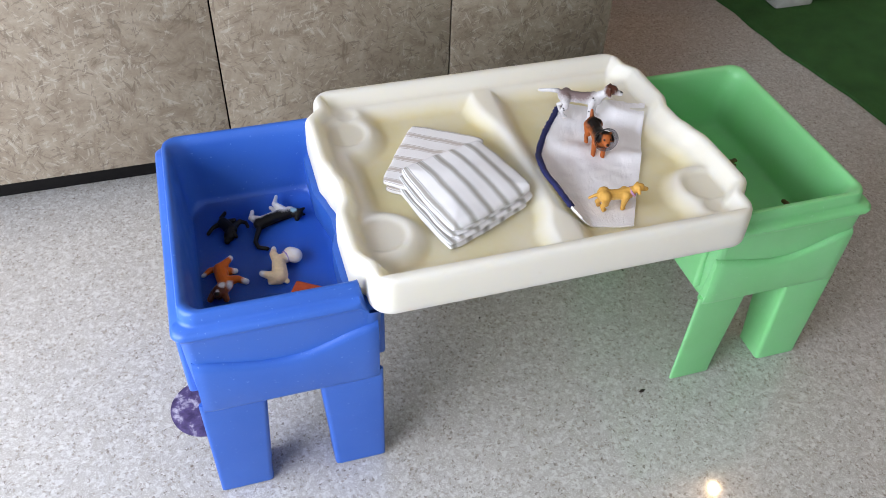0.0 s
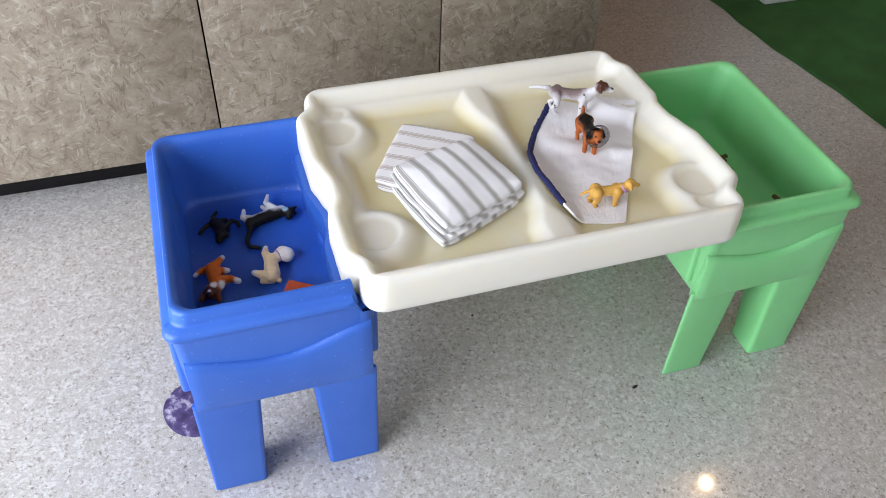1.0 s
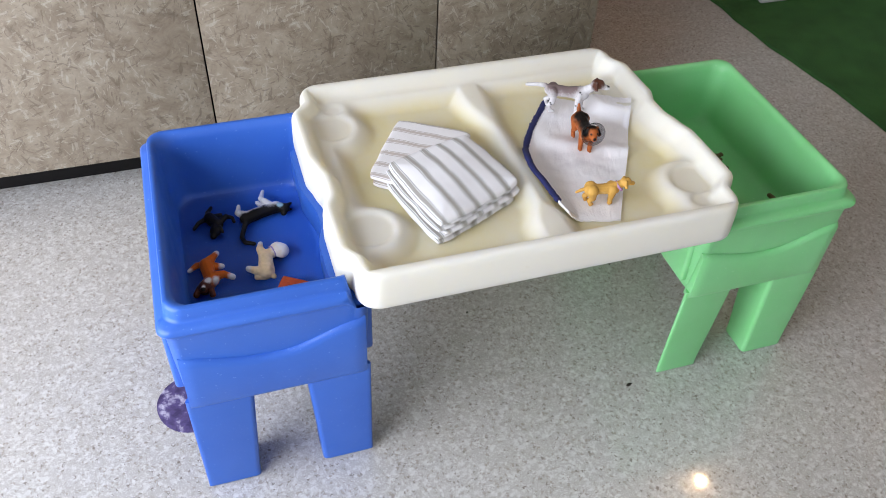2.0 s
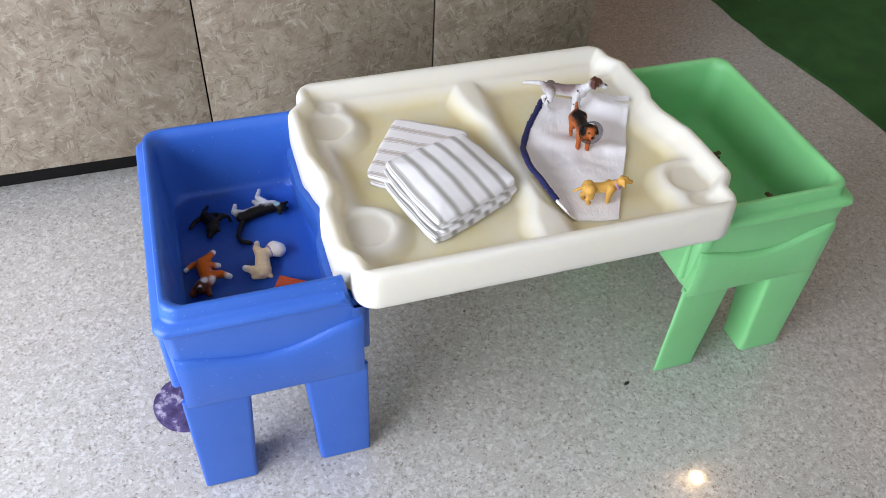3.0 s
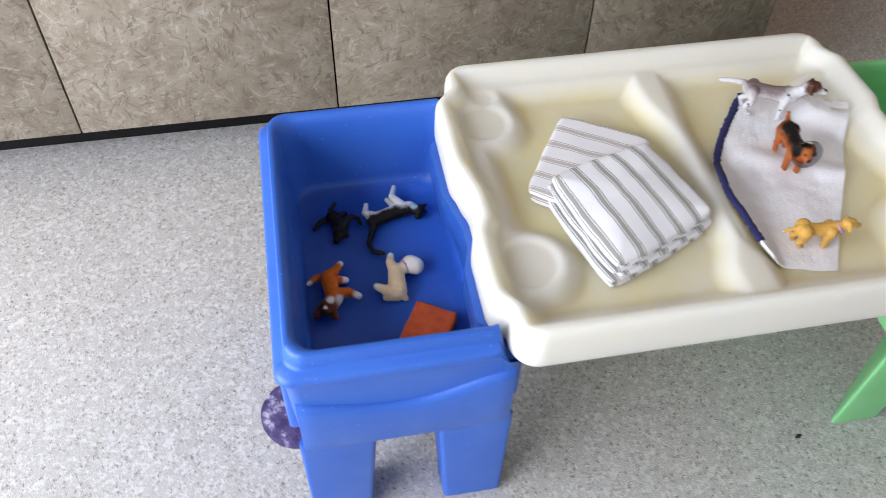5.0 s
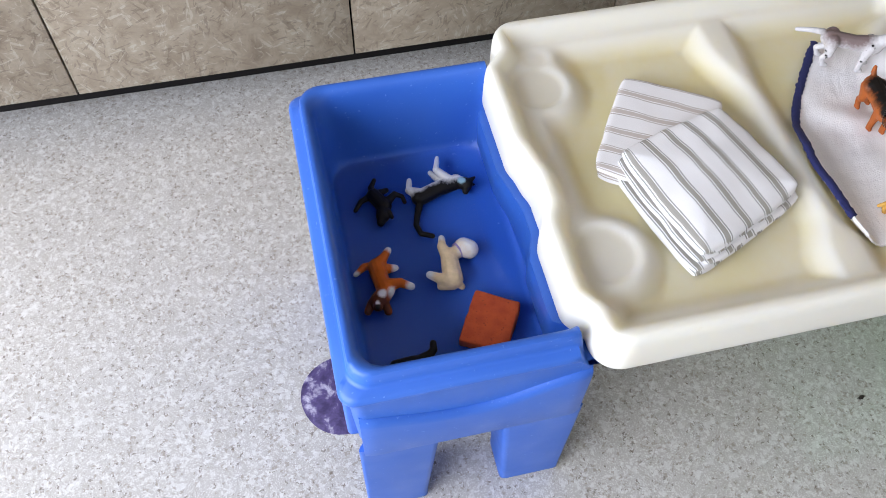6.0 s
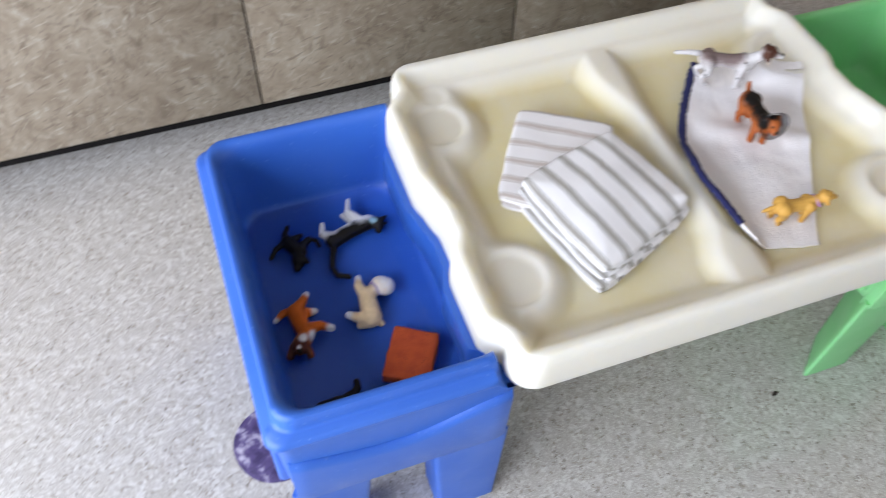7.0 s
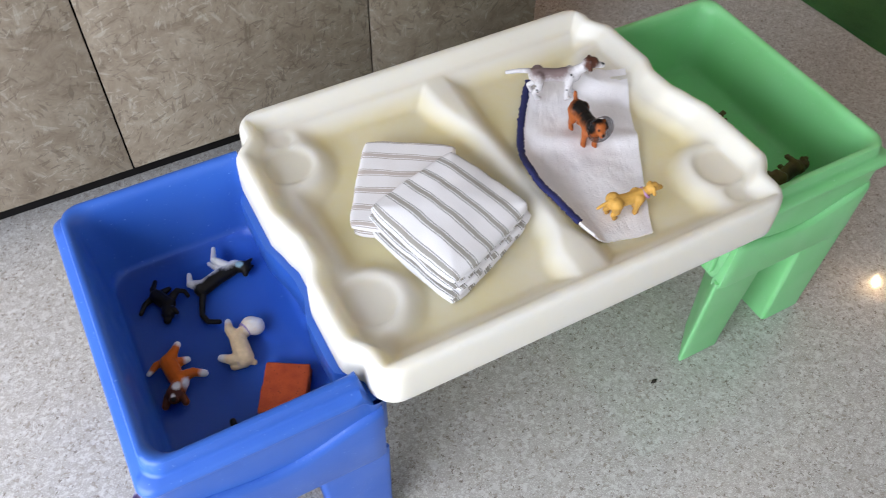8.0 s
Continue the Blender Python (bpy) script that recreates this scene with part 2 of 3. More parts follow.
def wall_with_opening(name, along_x, at, lo, hi, o0, o1, z0, z1):
    bm = bmesh.new()
    for a0, a1, b0, b1 in ((lo, o0, 0, 2.7), (o1, hi, 0, 2.7), (o0, o1, 0, z0), (o0, o1, z1, 2.7)):
        if b1 - b0 > 0.01 and a1 - a0 > 0.01:
            if along_x:
                block(a0, a1, at - 0.12, at, b0, b1, bm=bm)
            else:
                block(at - 0.12, at, a0, a1, b0, b1, bm=bm)
    thing(name, bm, WALL, "plain painted wall with a wide window opening", "wall", kind="structure")


wall_with_opening("wall_west", False, -1.72, -3.6, 2.5, -1.95, 0.5, 0.15, 2.15)
# the south opening is out of view, added to go with the fill lamp
wall_with_opening("wall_south", True, -3.6, -1.72, 4.6, -1.1, 1.5, 0.75, 2.4)
thing("ceiling", block(-1.72, 4.6, -3.6, 2.5, 2.7, 2.8), CEIL, "plain white ceiling", "ceiling", kind="structure")

# ---- cabinets ----
CAB_Y, CAB_X1 = 0.96, 1.196


def cabinets():
    ob = thing("cabinet_run", None, None, "long low cabinet run in mottled beige-grey laminate panels", "cabinet")
    part("carcass", block(-1.70, CAB_X1 - 0.02, CAB_Y + 0.022, 1.58, 0.099, 1.1, 0.002), BLACK, ob)
    part("kick_board", block(-1.70, CAB_X1 - 0.03, CAB_Y + 0.085, 1.55, 0.0, 0.0985, 0.002), BLACK, ob, "black vinyl toe kick")
    seams = [-1.65, -1.045, -0.455, 0.135, 0.734, CAB_X1]
    for a, b in zip(seams, seams[1:]):
        part("panel", block(a + 0.002, b - 0.002, CAB_Y, CAB_Y + 0.02, 0.100, 1.1, 0.0015), LAMINATE, ob)
    part("end_panel", block(CAB_X1 - 0.018, CAB_X1, CAB_Y + 0.0205, 1.58, 0.103, 1.1, 0.0015), LAMINATE, ob)
    part("top", block(-1.70, CAB_X1 + 0.01, CAB_Y - 0.01, 1.6, 1.102, 1.14, 0.004), LAMINATE, ob)


cabinets()

# ---- the play table ----
TRAY = (0.654, 0.244, 0.4585)
CUPS = [(sx * cx, sx * cy, r) for sx in (1, -1) for cx, cy, r in ((-0.306, -0.142, 0.047), (-0.309, 0.160, 0.045), (-0.296, 0.218, 0.022))]


def tray_edge(y):
    """Half width of the tray's left side at y from its middle: two bulges round the cup rests."""
    w = 0.347
    w += 0.022 * smooth(-0.235, -0.195, y) * (1 - smooth(-0.10, -0.055, y))
    w += 0.009 * smooth(-0.10, -0.05, y) * (1 - smooth(0.0, 0.04, y))
    w += 0.027 * smooth(-0.02, 0.06, y) * (1 - smooth(0.185, 0.225, y))
    return w


LEDGE = 0.4575


def tub(name, mat, label):
    """Moulded tub on four legs; its base is the middle of the floor under it, its lowered side faces +x."""
    ob = thing(name, None, None, label, "play tub")
    hx, hy = 0.176, 0.257
    bm = bmesh.new()
    loops = []
    for inset, z, r in ((0.021, 0.283, 0.02), (0.017, 0.300, 0.02), (0.013, 0.38, 0.02), (0.010, 0.462, 0.02), (0.007, 0.470, 0.02), (0.002, 0.474, 0.022), (0.0, 0.480, 0.022),
                        (0.001, 0.486, 0.022), (0.005, 0.4915, 0.024), (0.013, 0.4935, 0.026), (0.0152, 0.4955, 0.028), (0.0160, 0.503, 0.03), (0.0166, 0.516, 0.03), (0.0185, 0.5215, 0.03),
                        (0.0225, 0.523, 0.031), (0.0275, 0.521, 0.032), (0.0315, 0.514, 0.034), (0.0345, 0.500, 0.036), (0.0375, 0.44, 0.038), (0.042, 0.37, 0.042), (0.047, 0.357, 0.044), (0.056, 0.352, 0.04)):
        z = z if z < 0.36 else 0.36 + (z - 0.36) * 0.94
        loops.append(round_rect(-hx + inset, hx - inset, -hy + inset, hy - inset, r, z, 8))
    loft(bm, loops)
    # more cuts along the sides, so that the low side can be shaped
    for k in range(24):
        y = -hy + 0.03 + k * (2 * hy - 0.06) / 23
        bmesh.ops.bisect_plane(bm, geom=bm.verts[:] + bm.edges[:] + bm.faces[:], plane_co=(0, y, 0), plane_no=(0, 1, 0))
    for x in (hx - 0.062, hx - 0.05, hx - 0.040, hx - 0.036):
        bmesh.ops.bisect_plane(bm, geom=bm.verts[:] + bm.edges[:] + bm.faces[:], plane_co=(x, 0, 0), plane_no=(1, 0, 0))
    for v in bm.verts:
        k = max(smooth(hx - 0.05, hx - 0.036, v.co.x), smooth(hx - 0.070, hx - 0.064, v.co.x) * smooth(hy - 0.030, hy - 0.060, abs(v.co.y)))
        if k > 0 and v.co.z > LEDGE - 0.03:
            low = min(v.co.z, LEDGE - 0.0015 * (v.co.z < 0.49))
            v.co.z += (low - v.co.z) * k
        if hx - 0.066 < v.co.x < hx - 0.03 and 0.345 < v.co.z < 0.49:
            wall = TRAY[0] - tray_edge(v.co.y - 0.011) - 0.020 - 0.155
            k = smooth(hy - 0.045, hy - 0.075, abs(v.co.y)) * smooth(0.345, 0.40, v.co.z)
            v.co.x += (min(v.co.x, wall) - v.co.x) * k
    part("basin", bm, mat, ob, sharp=50)
    # wavy apron on both long faces' ends
    for turn in (0, 180):
        bm = bmesh.new()
        n, x0, x1 = 28, -hx + 0.020, hx - 0.020
        rows = []
        for i in range(n + 1):
            u = i / n
            x = x0 + (x1 - x0) * u
            top = 0.402 + 0.006 * u - 0.030 * math.sin(math.pi * min(1, u * 1.02)) ** 1.4 + 0.010 * smooth(0.55, 0.9, u)
            end = 0.004 * (1 - min(1, min(u, 1 - u) / 0.04))
            rows.append([bm.verts.new((x, -hy + d + end * (d < 0.012), z)) for d, z in (
                (0.03, 0.270), (0.0125, 0.2705), (0.0085, 0.274), (0.006, 0.281), (0.0035, top - 0.016), (0.0045, top - 0.008), (0.008, top - 0.002), (0.014, top + 0.001), (0.03, top))])
        for a, b in zip(rows, rows[1:]):
            for i in range(8):
                bm.faces.new((a[i], b[i], b[i + 1], a[i + 1]))
        bm.faces.new(rows[0]), bm.faces.new(rows[-1])
        part("apron", bm, mat, ob, m=pose(0, 0, 0, 0, 0, turn))
    # bulging side panels
    for side in (-1, 1):
        bm = block(min(side * (hx - 0.03), side * (hx - 0.003)), max(side * (hx - 0.03), side * (hx - 0.003)), -hy + 0.032, hy - 0.032, 0.305, 0.466 if side < 0 else LEDGE - 0.014, 0.007, 3)
        part("side_panel", bm, mat, ob)
    # tapered legs
    for sx in (-1, 1):
        for sy in (-1, 1):
            bm = bmesh.new()
            legs = []
            for k, z in ((0.0, 0.0), (0.004, 0.004), (0.02, 0.03), (1.0, 0.288)):
                grow = 0.004 * (z == 0.0)
                o = hx - 0.013 - grow
                i = hx - 0.130 + 0.016 * (1 - k) + grow
                f = hy - 0.012 - 0.008 * (1 - k) - grow
                g = hy - 0.105 + 0.010 * (1 - k) + grow
                loop = []
                for x, y in round_corners([(i, g), (o - 0.080, g), (o, f - 0.006), (o, f), (i, f)], 0.010):
                    loop.append((sx * x, sy * y, z))
                legs.append(loop if sx * sy > 0 else loop[::-1])
            loft(bm, legs)
            part("leg", bm, mat, ob)
    return ob


blue_tub = tub("water_tub", BLUE, "blue moulded plastic tub on four legs, holding shallow water")
blue_tub.matrix_world = pose(0.155, 0.235, 0)
green_tub = tub("sand_tub", GREEN, "green moulded plastic tub on four legs, nearly empty")
green_tub.matrix_world = pose(1.131, 0.252, 0, 0, 0, 180) @ Matrix.Diagonal((0.97, 1.0, 0.942, 1))



def tray_height(x, y):
    """The tray's upper surface over its underside, for its middle at 0, 0."""
    hy = 0.274
    left, right = -tray_edge(y), tray_edge(-y) - 0.010 - 0.022 * smooth(-0.2, 0.25, y)
    edge = min(x - left, right - x, y + hy, hy - y)
    rim, shelf, deep = 0.0795, 0.054, 0.030
    z = rim - (rim - shelf) * smooth(0.006, 0.030, edge)
    # two basins, whose corners give way to the cup rests
    d = min(x + 0.322, right - 0.024 - x, y + 0.248, 0.240 - y)
    ridge = 0.004 + 0.016 * smooth(0.08, 0.2, y) + 0.018 * smooth(-0.14, -0.2, y)
    ridge_at = 0.008 - 0.012 * smooth(0.05, 0.2, y)
    d = min(d, abs(x - ridge_at) - ridge)
    for cx, cy, r in CUPS:
        c = math.hypot(x - cx, y - cy) - r - 0.006
        h = max(0.0, 0.02 - abs(d - c)) / 0.02
        d = min(d, c) - h * h * 0.02 * 0.25
    z -= (shelf - deep) * smooth(-0.004, 0.034, d)
    for cx, cy, r in CUPS:
        dz = 0.0055 if r > 0.03 else 0.004
        z -= dz * (1 - smooth(r - 0.009, r + 0.001, math.hypot(x - cx, y - cy))) * smooth(0.014, 0.03, edge)
    return max(z, deep)


def tray():
    nx, ny, hy = 170, 140, 0.274
    bm = bmesh.new()
    grid = []
    for j in range(ny + 1):
        v = -1 + 2 * j / ny
        y = hy * v
        row = []
        for i in range(nx + 1):
            u = i / nx
            left, right = -tray_edge(y), tray_edge(-y) - 0.010 - 0.022 * smooth(-0.2, 0.25, y)
            x = left + (right - left) * u
            # rounded corners in plan
            r = 0.03
            ax, ay = min(x - left, right - x), hy - abs(y)
            if ax < r and ay < r:
                k = max(r - ax, r - ay) / max(1e-6, math.hypot(r - ax, r - ay))
                nx_, ny_ = r - (r - ax) * k, r - (r - ay) * k
                x += (nx_ - ax) * (1 if x < 0 else -1)
                yy = y + (ny_ - ay) * (-1 if y > 0 else 1)
            else:
                yy = y
            row.append(bm.verts.new((x, yy, tray_height(x, yy))))
        grid.append(row)
    for a, b in zip(grid, grid[1:]):
        for i in range(nx):
            bm.faces.new((a[i], a[i + 1], b[i + 1], b[i]))
    ring = grid[0][:] + [g[-1] for g in grid[1:]] + grid[-1][-2::-1] + [g[0] for g in grid[-2:0:-1]]
    count = len(ring)
    ways = []
    for k in range(count):
        a, b = ring[k - 3].co, ring[(k + 3) % count].co
        ways.append(Vector((b.y - a.y, a.x - b.x, 0)).normalized())
    base = [v.co.copy() for v in ring]

    def wall(bm, prev, steps):
        for out, z in steps:
            nxt = [bm.verts.new((p.x + w.x * out, p.y + w.y * out, z)) for p, w in zip(base, ways)]
            if prev:
                for k in range(count):
                    bm.faces.new((prev[k], prev[(k + 1) % count], nxt[(k + 1) % count], nxt[k]))
            prev = nxt
        return prev

    # rolled rim, straight outer face and hollow underside
    wall(bm, ring, ((0.003, 0.0788), (0.006, 0.0757), (0.0082, 0.071), (0.0095, 0.061), (0.010, 0.046), (0.0102, 0.030), (0.0102, 0.014), (0.0098, 0.006), (0.0075, 0.0015), (0.004, 0.0)))
    ob = thing("play_tray", None, None, "cream plastic table tray with yellow stains and cup rests", "tray", m=pose(*TRAY))
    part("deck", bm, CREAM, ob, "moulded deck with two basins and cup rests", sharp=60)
    bm = bmesh.new()
    bm.faces.new(wall(bm, None, ((0.004, 0.0), (-0.03, 0.0))))
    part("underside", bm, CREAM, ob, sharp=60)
    return ob


tray()


# ---- carpet, far furniture, lamps ----
def carpet():
    bm = bmesh.new()
    n = 60
    rows = []
    for i in range(n + 1):
        y = -3.4 + i * (5.86 / n)
        x = 2.185 - 0.127 * y + 0.008 * math.sin(y * 9) + 0.004 * math.sin(y * 31)
        rows.append([bm.verts.new(p) for p in ((x, y, 0.0005), (x + 0.004, y, 0.007), (x + 0.012, y, 0.010), (4.58, y, 0.010))])
    for a, b in zip(rows, rows[1:]):
        for i in range(3):
            bm.faces.new((a[i], a[i + 1], b[i + 1], b[i]))
    thing("carpet", bm, CARPET, "dark green low-pile carpet laid on the vinyl floor", "carpet", kind="structure")


carpet()


def white_shelf():
    ob = thing("white_shelf_unit", None, None, "low white painted furniture unit standing on the green carpet", "shelf unit")
    # Body above the feet is unseen, stretched wide to shade the carpet.
    part("body", block(2.15, 3.30, 1.462, 1.95, 0.055, 0.95, 0.008), WHITE, ob)
    for x in (2.155, 2.60, 3.13):
        part("foot", block(x, x + 0.16, 1.458, 1.60, 0.0105, 0.0545, 0.010), WHITE, ob)


white_shelf()


def reflected_panel():
    # Unseen panel, added only to give the floor its brown reflection.
    ob = thing("brown_panel", None, None, "tall brown wooden panel, unseen, added for its reflection in the floor", "door", kind="structure")
    part("slab", block(1.25, 2.9, 2.455, 2.498, 0.005, 2.1, 0.003), WOOD, ob)


reflected_panel()


def lamp_material():
    m = Nodes("warm_lamp_glass", 0.3)
    m.bsdf.inputs["Emission Color"].default_value = (1.0, 0.70, 0.38, 1)
    m.bsdf.inputs["Emission Strength"].default_value = 9
    return m.done((0.9, 0.85, 0.75))


LAMP = lamp_material()


def ceiling_lamp(x, y):
    ob = thing("ceiling_lamp", None, None, "small recessed ceiling lamp with two warm bulbs", "ceiling lamp", "ceiling lamps")
    ob.matrix_world = pose(x, y, 2.7)
    bm = bmesh.new()
    loft(bm, [[(r * math.cos(k * math.tau / 24), r * math.sin(k * math.tau / 24), z) for k in range(24)] for r, z in ((0.11, -0.001), (0.11, -0.012), (0.10, -0.014), (0.095, -0.004))], False, True)
    part("housing", bm, WHITE, ob)
    data = bpy.data.lights.new("lamp_light", "POINT")
    data.energy, data.color, data.shadow_soft_size = 8, (1.0, 0.66, 0.36), 0.02
    light = new("lamp_light", data)
    light.parent, light.location = ob, (0, 0, -0.09)
    for dx, dy in ((-0.045, -0.02), (0.04, 0.03)):
        bm = bmesh.new()
        bmesh.ops.create_uvsphere(bm, u_segments=14, v_segments=8, radius=0.018, matrix=pose(dx, dy, -0.03))
        part("bulb", bm, LAMP, ob)


ceiling_lamp(2.35, 0.95)
ceiling_lamp(3.93, 0.92)


# ---- on the floor ----
def floor_disc():
    bm = bmesh.new()
    loft(bm, [[(r * (1 + 0.015 * math.sin(3 * a)) * math.cos(a), r * math.sin(a), z) for a in (k * math.tau / 48 for k in range(48))] for r, z in ((0.076, 0.0005), (0.076, 0.0018), (0.0745, 0.0024))])
    thing("floor_spot", bm, tie_dye(), "round purple and white marbled floor marker beside the tub", "floor marker", m=pose(-0.019, 0.211, 0))


floor_disc()


def crumb(x, y, size, turn):
    bm = bmesh.new()
    bmesh.ops.create_icosphere(bm, subdivisions=2, radius=1.0)
    for v in bm.verts:
        v.co *= 1 + 0.5 * noise.noise(v.co * 1.7 + Vector((x * 9, y * 7, 0)))
        v.co = Vector((v.co.x * size, v.co.y * size * 0.45, (v.co.z + 1.2) * size * 0.25))
    thing("crumb", bm, CRUMB, "tiny dark brown crumb lying on the floor", "crumb", "crumbs on the floor", m=pose(x, y, 0, 0, 0, turn))


CRUMB = plain("dark_crumb", (0.03, 0.022, 0.016), 0.8)
crumb(0.899, 0.003, 0.0075, 15)
crumb(0.62, 0.30, 0.004, 60)
crumb(1.32, 0.05, 0.004, 20)
crumb(1.02, 0.36, 0.0035, 100)


def water():
    bm = bmesh.new()
    n = 40
    ring = round_rect(-0.136, 0.128, -0.214, 0.214, 0.045, 0, 6)
    bm.faces.new([bm.verts.new(p) for p in ring])
    ob = thing("water", bm, water_material(), "shallow clear water lying in the blue tub", "water", kind="stuff", m=pose(0.155, 0.235, 0.3572))
    ob.visible_shadow = False


water()


# ---- cloths ----
def tray_z(x, y):
    return TRAY[2] + tray_height(x - TRAY[0], y - TRAY[1])


def fold_layer(quad, low, thick, seed, wave=0.0015, n=44, turned=False, droop=0.0):
    """One folded layer between four corners (x, y), counted round; the map is in metres along and across."""
    bm = bmesh.new()
    uv = bm.loops.layers.uv.new("map")
    a, b, c, d = (Vector(q) for q in quad)
    wide, deep = ((b - a).length + (c - d).length) / 2, ((d - a).length + (c - b).length) / 2
    tops, bottoms = [], []
    for j in range(n + 1):
        v = 0.5 - 0.5 * math.cos(math.pi * j / n)
        v = 0.35 * v + 0.65 * j / n
        tr, br = [], []
        for i in range(n + 1):
            u = 0.5 - 0.5 * math.cos(math.pi * i / n)
            u = 0.35 * u + 0.65 * i / n
            p = a * (1 - u) * (1 - v) + b * u * (1 - v) + c * u * v + d * (1 - u) * v
            p = p + ((a + b + c + d) / 4 - p) * (abs(2 * u - 1) * abs(2 * v - 1)) ** 5 * 0.07
            edge = min(u * wide, (1 - u) * wide, v * deep, (1 - v) * deep)
            r = thick * 1.1
            k = math.sqrt(max(0.0, 1 - (1 - min(1, edge / r)) ** 2))
            q = Vector((p.x * 11, p.y * 11, seed))
            hgt = noise.noise(q) * wave + noise.noise(q * 3.1) * wave * 0.5 - droop * smooth(0.05, 0.0, edge)
            out = Vector((noise.noise(q * 2.3), noise.noise(q * 2.3 + Vector((5, 5, 5))))) * 0.0025
            x, y = p.x + out.x, p.y + out.y
            mid = low + thick / 2 + hgt
            tr.append((bm.verts.new((x, y, mid + k * thick / 2)), u * wide, v * deep))
            br.append((bm.verts.new((x, y, mid - k * thick / 2 - 0.0001)), u * wide, v * deep))
        tops.append(tr), bottoms.append(br)

    def quad_face(cells):
        f = bm.faces.new([c[0] for c in cells])
        for loop, cell in zip(f.loops, cells):
            loop[uv].uv = (cell[2], cell[1]) if turned else (cell[1], cell[2])

    for rows in (tops, bottoms):
        for r0, r1 in zip(rows, rows[1:]):
            for i in range(n):
                quad_face((r0[i], r0[i + 1], r1[i + 1], r1[i]))
    ring = lambda g: g[0][:-1] + [r[-1] for r in g[:-1]] + g[-1][:0:-1] + [r[0] for r in g[:0:-1]]
    t, o = ring(tops), ring(bottoms)
    for k in range(len(t)):
        m = (k + 1) % len(t)
        quad_face((t[k], t[m], o[m], o[k]))
    return bm


TOWEL_GREY = striped("grey_striped_cotton", (0.38, 0.36, 0.325), (0.29, 0.29, 0.285), (0.94, 0.93, 0.95))
TOWEL_TAUPE = striped("taupe_striped_cotton", (0.60, 0.53, 0.49), (0.52, 0.46, 0.43), (0.92, 0.90, 0.91))


def shrink(quad, k, dx=0.0, dy=0.0):
    c = Vector((sum(q[0] for q in quad) / 4, sum(q[1] for q in quad) / 4))
    return [tuple(c + (Vector(q) - c) * k + Vector((dx, dy))) for q in quad]


def towels():
    floor_z = TRAY[2] + 0.0305
    back = [(0.375, 0.235), (0.500, 0.160), (0.607, 0.318), (0.477, 0.399)]
    ob = thing("tea_towel", None, None, "folded white tea towel with taupe stripes, lying on the cream tray", "tea towel", "folded tea towels")
    for k, (scale, dx, dy) in enumerate(((0.985, 0.002, 0.0), (0.97, 0.004, 0.003), (1.02, 0.0, 0.0))):
        part("fold", fold_layer(shrink(back, scale, dx, dy), floor_z + k * 0.0088, 0.0086, 3 + k, turned=True), TOWEL_TAUPE, ob)
    front = [(0.414, 0.246), (0.462, 0.058), (0.638, 0.140), (0.585, 0.297)]
    ob = thing("tea_towel", None, None, "folded white tea towel with grey stripes, resting on another towel", "tea towel", "folded tea towels")
    lay = ((1.03, -0.008, -0.009, 0.009, 0.002), (1.04, -0.008, -0.006, 0.0065, 0.003), (1.01, 0.006, -0.006, 0.006, 0.003), (1.03, -0.006, -0.002, 0.006, 0.002), (1.0, 0.004, 0.0, 0.006, 0.002), (1.03, 0.0, 0.002, 0.0135, 0.003))
    z = floor_z
    for k, (scale, dx, dy, thick, wave) in enumerate(lay):
        part("fold", fold_layer(shrink(front, scale, dx, dy), z, thick, 20 + k, wave, turned=True, droop=0.006 * (k == 5)), TOWEL_GREY, ob)
        z += thick + 0.0004


towels()

TERRY_WHITE = terry("white_terry", (0.95, 0.935, 0.955), (0.90, 0.88, 0.91))
TERRY_NAVY = terry("navy_terry", (0.022, 0.026, 0.12), (0.008, 0.010, 0.05))


def along(points, v):
    """A smooth curve through points, v from 0 to 1."""
    k = v * (len(points) - 1)
    i = min(int(k), len(points) - 2)
    f = k - i
    p = [Vector(points[min(max(j, 0), len(points) - 1)]) for j in (i - 1, i, i + 1, i + 2)]
    return 0.5 * ((2 * p[1]) + (p[2] - p[0]) * f + (2 * p[0] - 5 * p[1] + 4 * p[2] - p[3]) * f * f + (3 * p[1] - p[0] - 3 * p[2] + p[3]) * f ** 3)


LEFT = [(0.812, 0.425), (0.728, 0.315), (0.679, 0.212), (0.684, 0.130), (0.704, 0.052)]
RIGHT = [(0.970, 0.354), (0.926, 0.272), (0.884, 0.190), (0.836, 0.108), (0.793, 0.030)]


def cloth_place(u, v, lift=0.0):
    p = along(LEFT, v) * (1 - u) + along(RIGHT, v) * u
    q = Vector((p.x * 14, p.y * 14, 2.0))
    z = max(tray_z(p.x + dx, p.y + dy) for dx in (-0.006, 0, 0.006) for dy in (-0.006, 0, 0.006))
    z = min(z, TRAY[2] + 0.050) + 0.004 + 0.0035 * (noise.noise(q) + 0.6 * noise.noise(q * 2.7))
    z += 0.010 * smooth(0.10, 0.0, u) * smooth(0.2, 0.5, v) * smooth(1.0, 0.8, v)
    z += 0.006 * smooth(0.08, 0.0, abs(v - 0.28 - 0.15 * u)) * smooth(0.0, 0.3, u)
    return Vector((p.x, p.y, z + lift))


